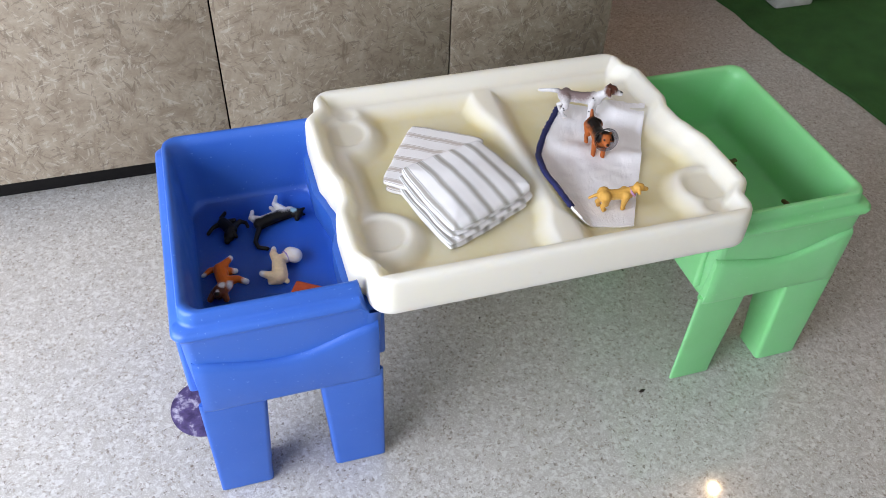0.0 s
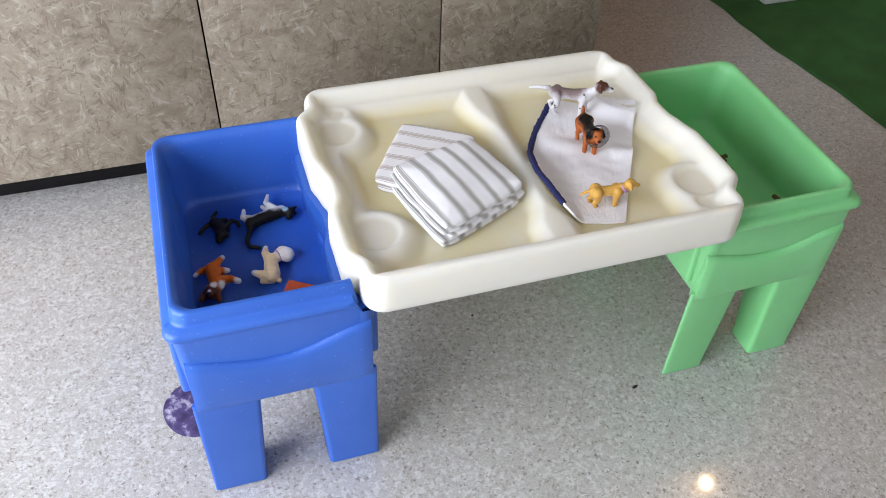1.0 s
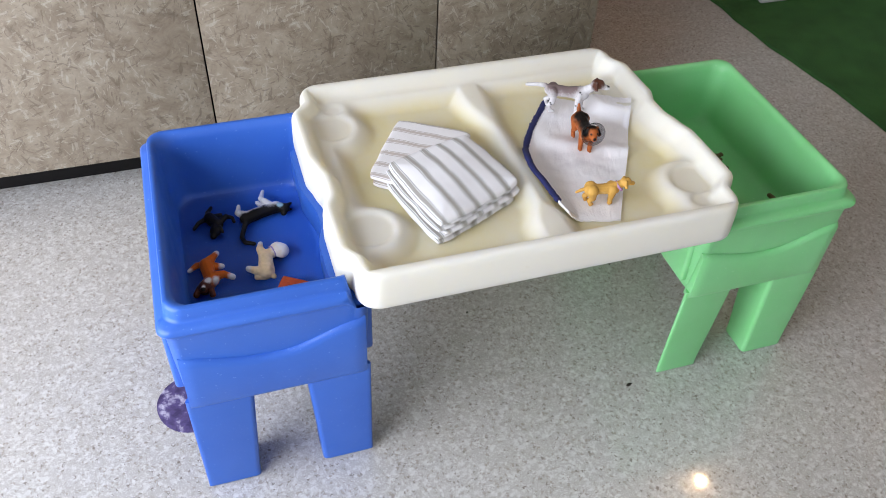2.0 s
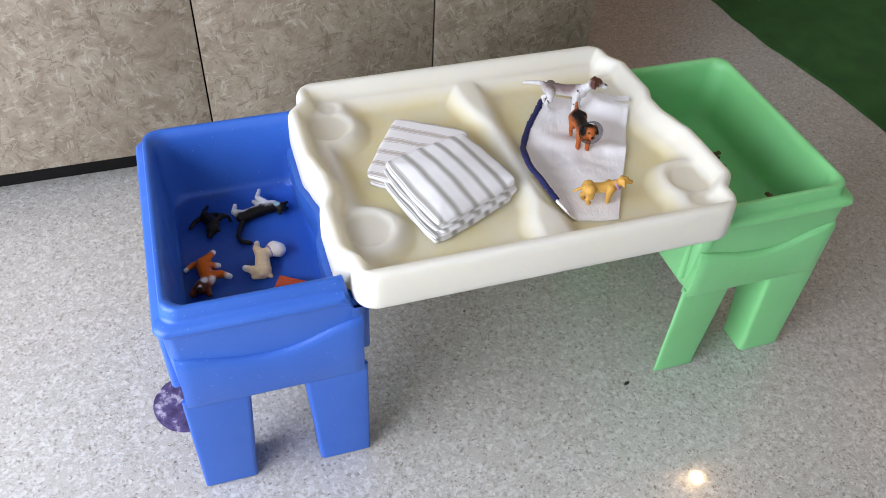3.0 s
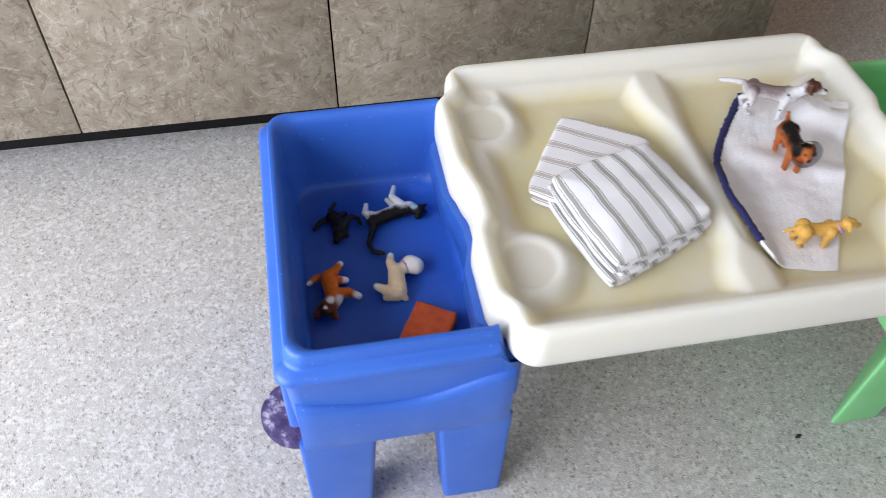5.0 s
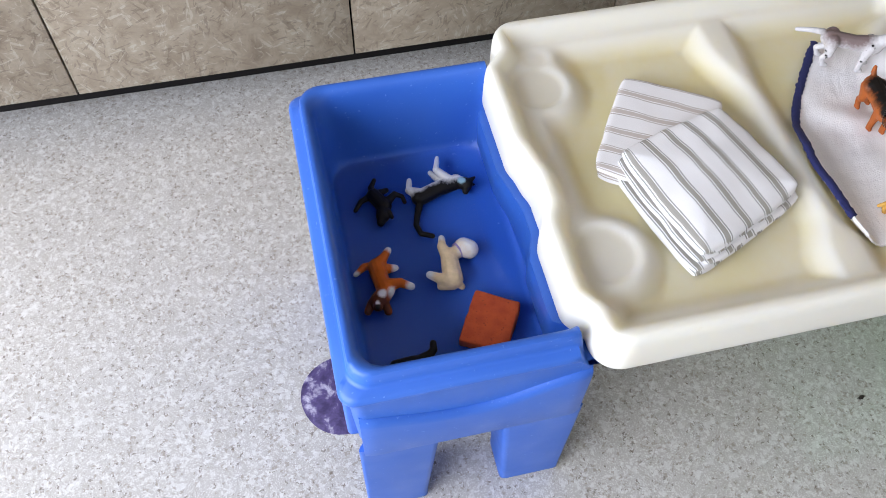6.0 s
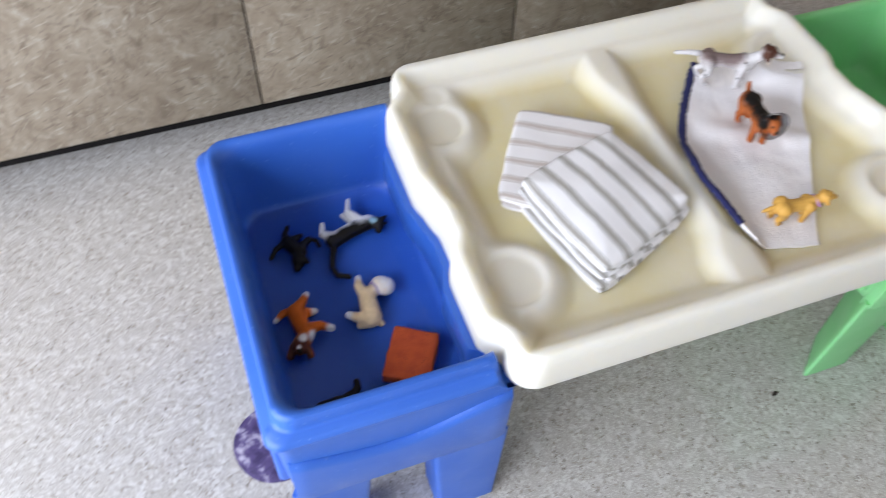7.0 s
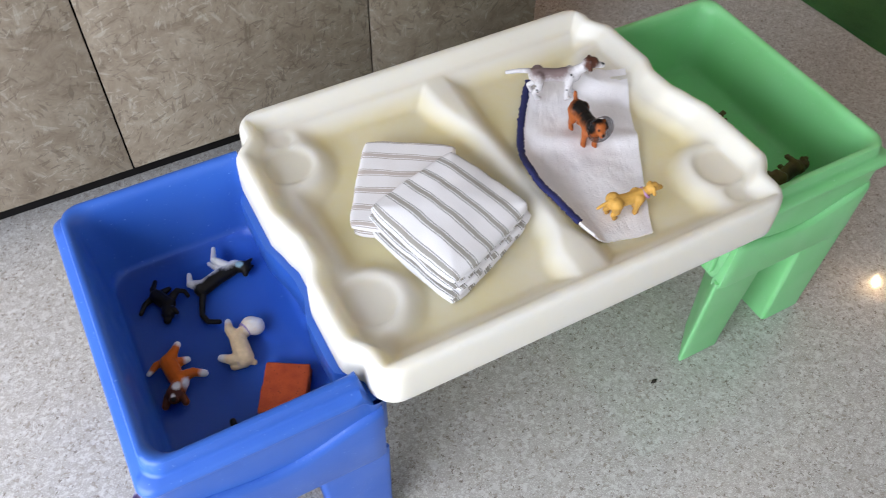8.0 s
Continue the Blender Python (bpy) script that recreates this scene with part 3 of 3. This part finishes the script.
def washcloth():
    ob = thing("washcloth", None, None, "white terry washcloth with a navy edge, spread on the tray", "washcloth")
    n, bm, tops, lows = 70, bmesh.new(), [], []
    for j in range(n + 1):
        tr, lr = [], []
        for i in range(n + 1):
            p = cloth_place(i / n, j / n)
            fuzz = 0.0008 * noise.noise(p * 400) + 0.0006 * noise.noise(p * 900)
            side = 0.0012 * noise.noise(p * 300) if i in (0, n) or j in (0, n) else 0.0
            tr.append(bm.verts.new((p.x + side, p.y + side, p.z + fuzz)))
            lr.append(bm.verts.new((p.x + side, p.y + side, p.z - 0.0035)))
        tops.append(tr), lows.append(lr)
    for rows in (tops, lows):
        for a, b in zip(rows, rows[1:]):
            for i in range(n):
                bm.faces.new((a[i], a[i + 1], b[i + 1], b[i]))
    ring = lambda g: g[0][:-1] + [r[-1] for r in g[:-1]] + g[-1][:0:-1] + [r[0] for r in g[:0:-1]]
    t, o = ring(tops), ring(lows)
    for k in range(len(t)):
        bm.faces.new((t[k], t[(k + 1) % len(t)], o[(k + 1) % len(t)], o[k]))
    part("cloth", bm, TERRY_WHITE, ob)

    def edging(name, v0, v1, wide, mat, label, lift):
        bm = bmesh.new()
        loops = []
        for j in range(121):
            v = v0 + (v1 - v0) * j / 120
            c = cloth_place(0.0, v, lift)
            c2 = cloth_place(0.0, min(1, v + 0.01), lift)
            t = (c2 - c).normalized() if (c2 - c).length > 1e-6 else Vector((0, -1, 0))
            s = t.cross(Vector((0, 0, 1))).normalized()
            loops.append([tuple(c + s * (math.cos(a) * wide * (1 + 0.55 * noise.noise(c * 260 + Vector((a, 0, 0))))) + Vector((0, 0, math.sin(a) * 0.0035 - 0.001))) for a in (k * math.tau / 10 for k in range(10))])
        loft(bm, loops)
        part(name, bm, mat, ob, label)

    edging("navy_edging", 0.01, 0.87, 0.0060, TERRY_NAVY, "navy blue terry edging", 0.0015)
    edging("hem", 0.87, 0.97, 0.0018, TERRY_WHITE, "rolled white hem", 0.0)


washcloth()


# ---- figures ----
def capsule(bm, p0, p1, r0, r1, segs=12):
    p0, p1 = Vector(p0), Vector(p1)
    axis = p1 - p0
    length = max(axis.length, 1e-6)
    turn = axis.normalized().to_track_quat("Z", "Y").to_matrix() if axis.length > 1e-6 else Matrix.Identity(3)
    loops = []
    for k in range(1, 6):
        a = -math.pi / 2 + k * math.pi / 2 / 5
        loops.append((math.sin(a) * r0, math.cos(a) * r0))
    for k in range(0, 5):
        a = k * math.pi / 2 / 5
        loops.append((length + math.sin(a) * r1, math.cos(a) * r1))
    loft(bm, [[tuple(p0 + turn @ Vector((r * math.cos(t), r * math.sin(t), h))) for t in (i * math.tau / segs for i in range(segs))] for h, r in loops])


def dog_bones(head=(0.30, 0.0, 0.31), neck=0.11, body=(0.165, 0.20), tail=((-0.55, 0, 0.08), (-0.78, 0, 0.10), (-0.98, 0, 0.16)), leg=0.5, ears="flop", stout=1.0, stride=0.05, muzzle=0.19, big=1.0):
    """Tapered limbs of a four-legged figure, in units of its body; it faces +x and stands on z = -leg."""
    b = [((-0.42, 0, 0.0), (0.02, 0, -0.01), body[0], body[0] * 0.95), ((0.02, 0, -0.01), (0.36, 0, 0.01), body[0] * 0.95, body[1])]
    hx, hy, hz = 0.40 + head[0], head[1], head[2]
    b += [((0.40, 0, 0.07), (hx - 0.05, hy * 0.8, hz - 0.05), neck * 1.3, neck)]
    b += [((hx - 0.03, hy, hz), (hx + 0.05, hy, hz + 0.01), 0.13 * big, 0.12 * big), ((hx + 0.06 * big, hy, hz - 0.03 * big), (hx + 0.06 * big + muzzle, hy, hz - 0.06 * big), 0.085 * big, 0.06 * big)]
    for s in (-1, 1):
        if ears == "flop":
            b += [((hx - 0.03, hy + s * 0.10 * big, hz + 0.08 * big), (hx - 0.01, hy + s * 0.155 * big, hz - 0.07 * big), 0.04 * big, 0.05 * big)]
        elif ears == "up":
            b += [((hx - 0.03, hy + s * 0.07 * big, hz + 0.09 * big), (hx - 0.05, hy + s * 0.10 * big, hz + 0.21 * big), 0.05 * big, 0.02)]
        f, h = 0.32 + s * stride, -0.40 - s * stride
        b += [((0.30, s * 0.11, 0.02), (f, s * 0.12, -leg * 0.5), 0.105 * stout, 0.062 * stout), ((f, s * 0.12, -leg * 0.5), (f, s * 0.12, -leg + 0.05), 0.06 * stout, 0.05 * stout), ((f, s * 0.12, -leg + 0.045), (f + 0.06, s * 0.12, -leg + 0.042), 0.052 * stout, 0.042)]
        b += [((-0.36, s * 0.10, 0.0), (-0.32, s * 0.13, -leg * 0.45), 0.14 * stout, 0.075 * stout), ((-0.32, s * 0.13, -leg * 0.45), (h - 0.06, s * 0.13, -leg * 0.66), 0.07 * stout, 0.052 * stout), ((h - 0.06, s * 0.13, -leg * 0.66), (h, s * 0.13, -leg + 0.05), 0.05 * stout, 0.045 * stout), ((h, s * 0.13, -leg + 0.045), (h + 0.06, s * 0.13, -leg + 0.042), 0.05 * stout, 0.042)]
    for k, (p, q) in enumerate(zip(tail, tail[1:])):
        b += [(p, q, 0.062 - 0.010 * k, 0.052 - 0.010 * k)]
    return b


def figure(name, bones, size, mat, m, label, extra=()):
    bm = bmesh.new()
    for p0, p1, r0, r1 in list(bones) + list(extra):
        capsule(bm, Vector(p0) * size, Vector(p1) * size, r0 * size, r1 * size)
    ob = thing(name, bm, mat, label, "toy animal", "toy animals", m=m)
    mod = ob.modifiers.new("skin", "REMESH")
    mod.mode, mod.voxel_size, mod.use_smooth_shade = "VOXEL", max(0.0010, size * 0.016), True
    soft = ob.modifiers.new("soften", "SMOOTH")
    soft.factor, soft.iterations = 0.5, 5
    return ob


def scaled(patches, size):
    return [(tuple(c * size for c in p), r * size, col) for p, r, col in patches]


def stand(x, y, z, heading, size, leg=0.5):
    return pose(x, y, z + leg * size, 0, 0, heading)


def lie(x, y, z, heading, size, side=1, body=0.17):
    """On its side: the legs point to the left of its heading (side 1) or to the right (side -1)."""
    return pose(x, y, z + (body + 0.01) * size, 0, 0, heading) @ pose(0, 0, 0, 90 * side, 0, 0)


BROWN, DARK = (0.09, 0.035, 0.022), (0.012, 0.010, 0.009)
CLOTH_Z = TRAY[2] + 0.0345

size = 0.084
speck = [((0.30 + 0.05 * math.sin(k * 2.4), s * 0.16, 0.12 - k * 0.055), 0.026, DARK) for k in range(8) for s in (-1, 1)]
speck += [((-0.40 + 0.07 * math.sin(k * 1.7), s * 0.18, -0.06 - k * 0.05), 0.026, DARK) for k in range(6) for s in (-1, 1)]
figure("toy_dog", dog_bones((0.28, 0.0, 0.30), 0.095, (0.145, 0.175), ((-0.55, 0, 0.10), (-0.75, 0, 0.10), (-1.0, 0, 0.06)), leg=0.56), size,
       coat("pointer_coat", (0.68, 0.66, 0.67), scaled([((-0.32, 0, 0.16), 0.25, (0.21, 0.155, 0.15)), ((0.02, 0, 0.18), 0.27, (0.21, 0.155, 0.15)), ((0.70, 0, 0.36), 0.17, BROWN), ((0.66, 0.12, 0.30), 0.12, BROWN), ((0.66, -0.12, 0.30), 0.12, BROWN), ((0.93, 0, 0.28), 0.045, DARK)] + speck, size)),
       stand(0.826, 0.368, CLOTH_Z + 0.002, -27, size, 0.56), "white toy pointer dog with a brown head, standing on the cloth")

size = 0.071
figure("toy_dog", dog_bones((0.10, 0.05, 0.17), 0.17, (0.20, 0.23), ((-0.52, 0, 0.12), (-0.60, 0, 0.22), (-0.62, 0, 0.30)), leg=0.58, stout=1.25, ears="flop", muzzle=0.12, big=1.35), size,
       coat("tan_black_coat", (0.42, 0.115, 0.03), scaled([((-0.25, 0, 0.22), 0.27, DARK), ((0.12, 0, 0.24), 0.27, DARK), ((0.36, 0, 0.22), 0.22, DARK), ((0.49, -0.15, 0.18), 0.14, DARK), ((0.49, 0.25, 0.18), 0.14, DARK), ((0.45, 0.05, 0.36), 0.12, DARK), ((0.66, -0.03, 0.22), 0.035, DARK), ((0.66, 0.13, 0.22), 0.035, DARK), ((0.78, 0.05, 0.12), 0.05, DARK), ((0.74, 0.05, 0.02), 0.05, (0.45, 0.12, 0.14))], size)),
       stand(0.814, 0.256, CLOTH_Z + 0.001, -97, size, 0.58), "tan and black toy dog wearing a clear cone collar")


def cone_collar():
    bm = bmesh.new()
    segs, rings = 40, ((0.0150, 0.0), (0.0225, 0.012), (0.0237, 0.0122), (0.0157, -0.0004))
    loft(bm, [[(r * math.cos(a), r * math.sin(a), z) for a in (k * math.tau / segs for k in range(segs))] for r, z in rings], False, False)
    m = Nodes("clear_collar_plastic", 0.15)
    m.bsdf.inputs["Transmission Weight"].default_value = 0.9
    m.bsdf.inputs["IOR"].default_value = 1.1
    thing("cone_collar", bm, m.done((0.42, 0.42, 0.44)), "clear plastic cone collar round the toy dog's neck", "cone collar",
          m=look((0.8135, 0.2235, CLOTH_Z + 0.0525), (0.828, 0.327, CLOTH_Z + 0.026)))


cone_collar()

size = 0.058
figure("toy_dog", dog_bones((0.30, 0.0, 0.22), 0.12, (0.18, 0.20), ((-0.52, 0, 0.06), (-0.70, 0, 0.0), (-0.84, 0, -0.08)), leg=0.54, stout=1.5, stride=0.05, big=1.15), size,
       coat("yellow_coat", (0.66, 0.37, 0.085), scaled([((-0.05, 0, -0.22), 0.24, (0.72, 0.50, 0.20)), ((0.97, 0, 0.16), 0.045, (0.25, 0.12, 0.05))], size)),
       stand(0.776, 0.084, CLOTH_Z + 0.001, -9, size, 0.54), "golden yellow toy puppy with a lilac collar")


def collar(x, y, z, radius, heading, tilt, colour, label):
    bm = bmesh.new()
    n = 28
    loft(bm, [[(r * math.cos(a), r * math.sin(a), h) for a in (k * math.tau / n for k in range(n))] for r, h in ((radius, -0.0022), (radius + 0.001, -0.0018), (radius + 0.001, 0.0018), (radius, 0.0022), (radius - 0.0012, 0.0), (radius, -0.0022))], False, False)
    thing("collar", bm, plain("collar_paint", colour, 0.5, 80), label, "collar", m=pose(x, y, z, 0, 0, heading) @ pose(0, 0, 0, 0, 90 - tilt, 0))


collar(0.8055, 0.0795, CLOTH_Z + 0.0365, 0.0098, -9, 40, (0.42, 0.22, 0.40), "lilac collar round the yellow toy puppy's neck")

BED = 0.3535

def resting(name, x, y, bones, mat, label):
    """A figure lying on the tub's bed; its limbs are (from, to, radius, radius) round x, y in metres."""
    bm = bmesh.new()
    for p0, p1, r0, r1 in bones:
        capsule(bm, p0, p1, r0, r1)
    ob = thing(name, bm, mat, label, "toy animal", "toy animals", m=pose(x, y, BED))
    mod = ob.modifiers.new("skin", "REMESH")
    mod.mode, mod.voxel_size, mod.use_smooth_shade = "VOXEL", 0.001, True
    soft = ob.modifiers.new("soften", "SMOOTH")
    soft.factor, soft.iterations = 0.5, 4
    return ob


PALE = (0.74, 0.72, 0.70)
resting("toy_cat", 0.185, 0.355, [
    ((-0.032, -0.009, 0.014), (-0.002, 0.002, 0.014), 0.0130, 0.0125), ((-0.002, 0.002, 0.014), (0.030, 0.010, 0.014), 0.0125, 0.0125),
    ((0.030, 0.010, 0.015), (0.046, 0.002, 0.014), 0.0105, 0.0105), ((0.046, 0.001, 0.014), (0.042, -0.009, 0.011), 0.0085, 0.0055),
    ((0.050, 0.004, 0.018), (0.060, 0.008, 0.020), 0.0055, 0.0022), ((0.050, 0.004, 0.009), (0.059, 0.005, 0.006), 0.0055, 0.0022),
    ((-0.032, -0.014, 0.012), (-0.040, -0.034, 0.010), 0.0065, 0.0052), ((-0.040, -0.034, 0.010), (-0.047, -0.055, 0.009), 0.0052, 0.0046),
    ((-0.047, -0.055, 0.009), (-0.043, -0.072, 0.009), 0.0046, 0.0044), ((-0.043, -0.072, 0.009), (-0.027, -0.080, 0.009), 0.0044, 0.0042),
    ((-0.034, -0.002, 0.016), (-0.046, 0.004, 0.020), 0.0100, 0.0062), ((-0.046, 0.004, 0.020), (-0.042, 0.023, 0.020), 0.0056, 0.0040),
    ((-0.030, 0.000, 0.010), (-0.036, 0.012, 0.006), 0.0090, 0.0050), ((0.020, 0.012, 0.018), (0.004, 0.036, 0.020), 0.0085, 0.0055),
    ((0.004, 0.036, 0.020), (0.011, 0.060, 0.018), 0.0052, 0.0036), ((0.012, 0.012, 0.010), (-0.004, 0.042, 0.006), 0.0080, 0.0042)],
    coat("black_white_coat", DARK, [((-0.010, 0.020, 0.020), 0.017, PALE), ((0.018, 0.023, 0.020), 0.018, PALE), ((0.032, 0.018, 0.022), 0.012, PALE), ((0.004, 0.050, 0.016), 0.022, PALE), ((-0.042, 0.014, 0.018), 0.019, PALE), ((-0.030, 0.006, 0.022), 0.012, (0.55, 0.52, 0.50)), ((0.038, 0.004, 0.025), 0.006, (0.30, 0.48, 0.55))], 0.35),
    "black toy cat with a white belly, lying in the water")

resting("toy_dog", 0.092, 0.355, [
    ((-0.008, 0.011, 0.013), (0.004, -0.012, 0.013), 0.0115, 0.0125), ((0.004, -0.012, 0.013), (-0.001, -0.030, 0.013), 0.0105, 0.0110),
    ((-0.001, -0.030, 0.013), (-0.006, -0.040, 0.010), 0.0095, 0.0065), ((0.008, -0.028, 0.018), (0.012, -0.036, 0.014), 0.0050, 0.0035),
    ((0.008, -0.008, 0.014), (0.024, 0.005, 0.016), 0.0080, 0.0050), ((0.024, 0.005, 0.016), (0.035, 0.000, 0.014), 0.0046, 0.0036), ((0.035, 0.000, 0.014), (0.037, -0.010, 0.012), 0.0036, 0.0036),
    ((-0.008, 0.013, 0.014), (-0.010, 0.026, 0.014), 0.0090, 0.0050), ((-0.010, 0.026, 0.014), (-0.002, 0.040, 0.014), 0.0045, 0.0036),
    ((-0.004, 0.014, 0.010), (0.014, 0.022, 0.007), 0.0080, 0.0040), ((-0.012, 0.013, 0.012), (-0.030, 0.005, 0.010), 0.0058, 0.0042), ((-0.030, 0.005, 0.010), (-0.040, -0.008, 0.008), 0.0042, 0.0036)],
    coat("black_coat", (0.010, 0.008, 0.008), [], 0.4), "small black toy dog lying on its side in the water")

PAINT = (0.085, 0.022, 0.010)
resting("toy_dog", 0.067, 0.211, [
    ((-0.002, 0.023, 0.015), (0.000, 0.000, 0.015), 0.0135, 0.0125), ((0.000, 0.000, 0.015), (0.004, -0.018, 0.015), 0.0125, 0.0135),
    ((0.004, -0.020, 0.016), (-0.010, -0.036, 0.016), 0.0125, 0.0135), ((-0.011, -0.038, 0.018), (-0.013, -0.047, 0.022), 0.0090, 0.0070),
    ((-0.020, -0.034, 0.016), (-0.027, -0.046, 0.012), 0.0055, 0.0060), ((0.000, -0.040, 0.016), (0.001, -0.052, 0.012), 0.0055, 0.0060),
    ((-0.006, 0.028, 0.014), (-0.020, 0.029, 0.012), 0.0062, 0.0058), ((-0.020, 0.029, 0.012), (-0.034, 0.020, 0.010), 0.0058, 0.0040),
    ((0.001, 0.026, 0.017), (0.011, 0.035, 0.020), 0.0110, 0.0070), ((0.011, 0.035, 0.020), (0.019, 0.046, 0.018), 0.0065, 0.0056),
    ((0.004, 0.020, 0.012), (0.025, 0.021, 0.007), 0.0100, 0.0052), ((0.007, -0.012, 0.017), (0.026, -0.012, 0.018), 0.0105, 0.0072), ((0.026, -0.012, 0.018), (0.041, -0.020, 0.015), 0.0068, 0.0058)],
    coat("russet_white_coat", (0.60, 0.125, 0.012), [((0.013, -0.029, 0.022), 0.009, PALE), ((0.043, -0.021, 0.016), 0.010, PALE), ((0.021, 0.048, 0.018), 0.009, PALE), ((0.028, 0.021, 0.008), 0.010, PALE), ((-0.036, 0.019, 0.010), 0.008, PALE), ((-0.013, -0.046, 0.020), 0.023, PAINT), ((-0.003, -0.030, 0.029), 0.0065, PALE), ((-0.012, -0.044, 0.030), 0.0040, PALE), ((-0.013, -0.050, 0.027), 0.0040, DARK)], 0.28),
    "russet and white toy dog lying on its side in the water")

resting("toy_dog", 0.172, 0.210, [
    ((-0.002, -0.020, 0.016), (0.001, 0.018, 0.015), 0.0155, 0.0130), ((0.002, 0.020, 0.016), (0.026, 0.029, 0.016), 0.0110, 0.0100),
    ((0.026, 0.030, 0.017), (0.033, 0.025, 0.017), 0.0150, 0.0145), ((0.036, 0.036, 0.012), (0.044, 0.036, 0.010), 0.0060, 0.0040),
    ((-0.002, 0.022, 0.018), (-0.006, 0.036, 0.020), 0.0100, 0.0075), ((-0.006, 0.036, 0.020), (-0.003, 0.052, 0.018), 0.0070, 0.0050),
    ((-0.004, -0.020, 0.016), (-0.021, -0.015, 0.016), 0.0120, 0.0082), ((-0.021, -0.015, 0.016), (-0.033, -0.005, 0.014), 0.0080, 0.0060),
    ((-0.004, -0.024, 0.010), (-0.020, -0.023, 0.007), 0.0100, 0.0065), ((0.004, -0.026, 0.012), (0.009, -0.032, 0.010), 0.0060, 0.0050)],
    coat("cream_coat", (0.80, 0.60, 0.36), [((0.034, 0.030, 0.016), 0.021, (0.74, 0.72, 0.72)), ((-0.036, -0.004, 0.014), 0.012, PALE), ((-0.003, 0.053, 0.018), 0.010, PALE)], 0.4, 0.9),
    "cream toy puppy with a fluffy white head, lying down")
collar(0.1885, 0.2370, BED + 0.016, 0.0112, 24, 0, (0.30, 0.22, 0.45), "purple collar round the cream toy puppy's neck")

resting("toy_dog", 0.100, 0.077, [
    ((-0.038, -0.004, 0.012), (-0.012, -0.004, 0.012), 0.0085, 0.0095), ((-0.012, -0.006, 0.011), (0.008, 0.000, 0.011), 0.0095, 0.0085),
    ((0.008, 0.000, 0.011), (0.018, 0.008, 0.014), 0.0070, 0.0055), ((0.018, 0.008, 0.014), (0.019, 0.017, 0.016), 0.0055, 0.0050)],
    coat("jet_coat", (0.010, 0.008, 0.008), [], 0.4), "small black toy dog lying against the tub wall")


for x, y, h in ((1.150, 0.300, -60), (1.188, 0.106, 15)):
    size = 0.07
    figure("toy_dog", dog_bones((0.20, 0.0, 0.10), 0.15, (0.21, 0.22), leg=0.36, stride=0.1, stout=1.3, big=1.2), size,
           coat("muddy_coat", (0.12, 0.085, 0.035), scaled([((0, 0, 0.2), 0.3, (0.045, 0.03, 0.018))], size)), lie(x, y, BED, h, size, 1), "brown mottled toy animal lying in the green tub")


def sponge():
    bm = block(-0.0345, 0.0345, -0.042, 0.042, 0, 0.022, 0.004, 3)
    bmesh.ops.subdivide_edges(bm, edges=bm.edges[:], cuts=6, use_grid_fill=True)
    for v in bm.verts:
        v.co += Vector((noise.noise(v.co * 60), noise.noise(v.co * 60 + Vector((7, 0, 0))), noise.noise(v.co * 45))) * 0.0018
    thing("sponge", bm, sponge_material(), "orange cellulose sponge floating in the shallow water", "sponge", m=pose(0.205, 0.109, BED + 0.002, 3, 2, -30), sharp=60)


sponge()
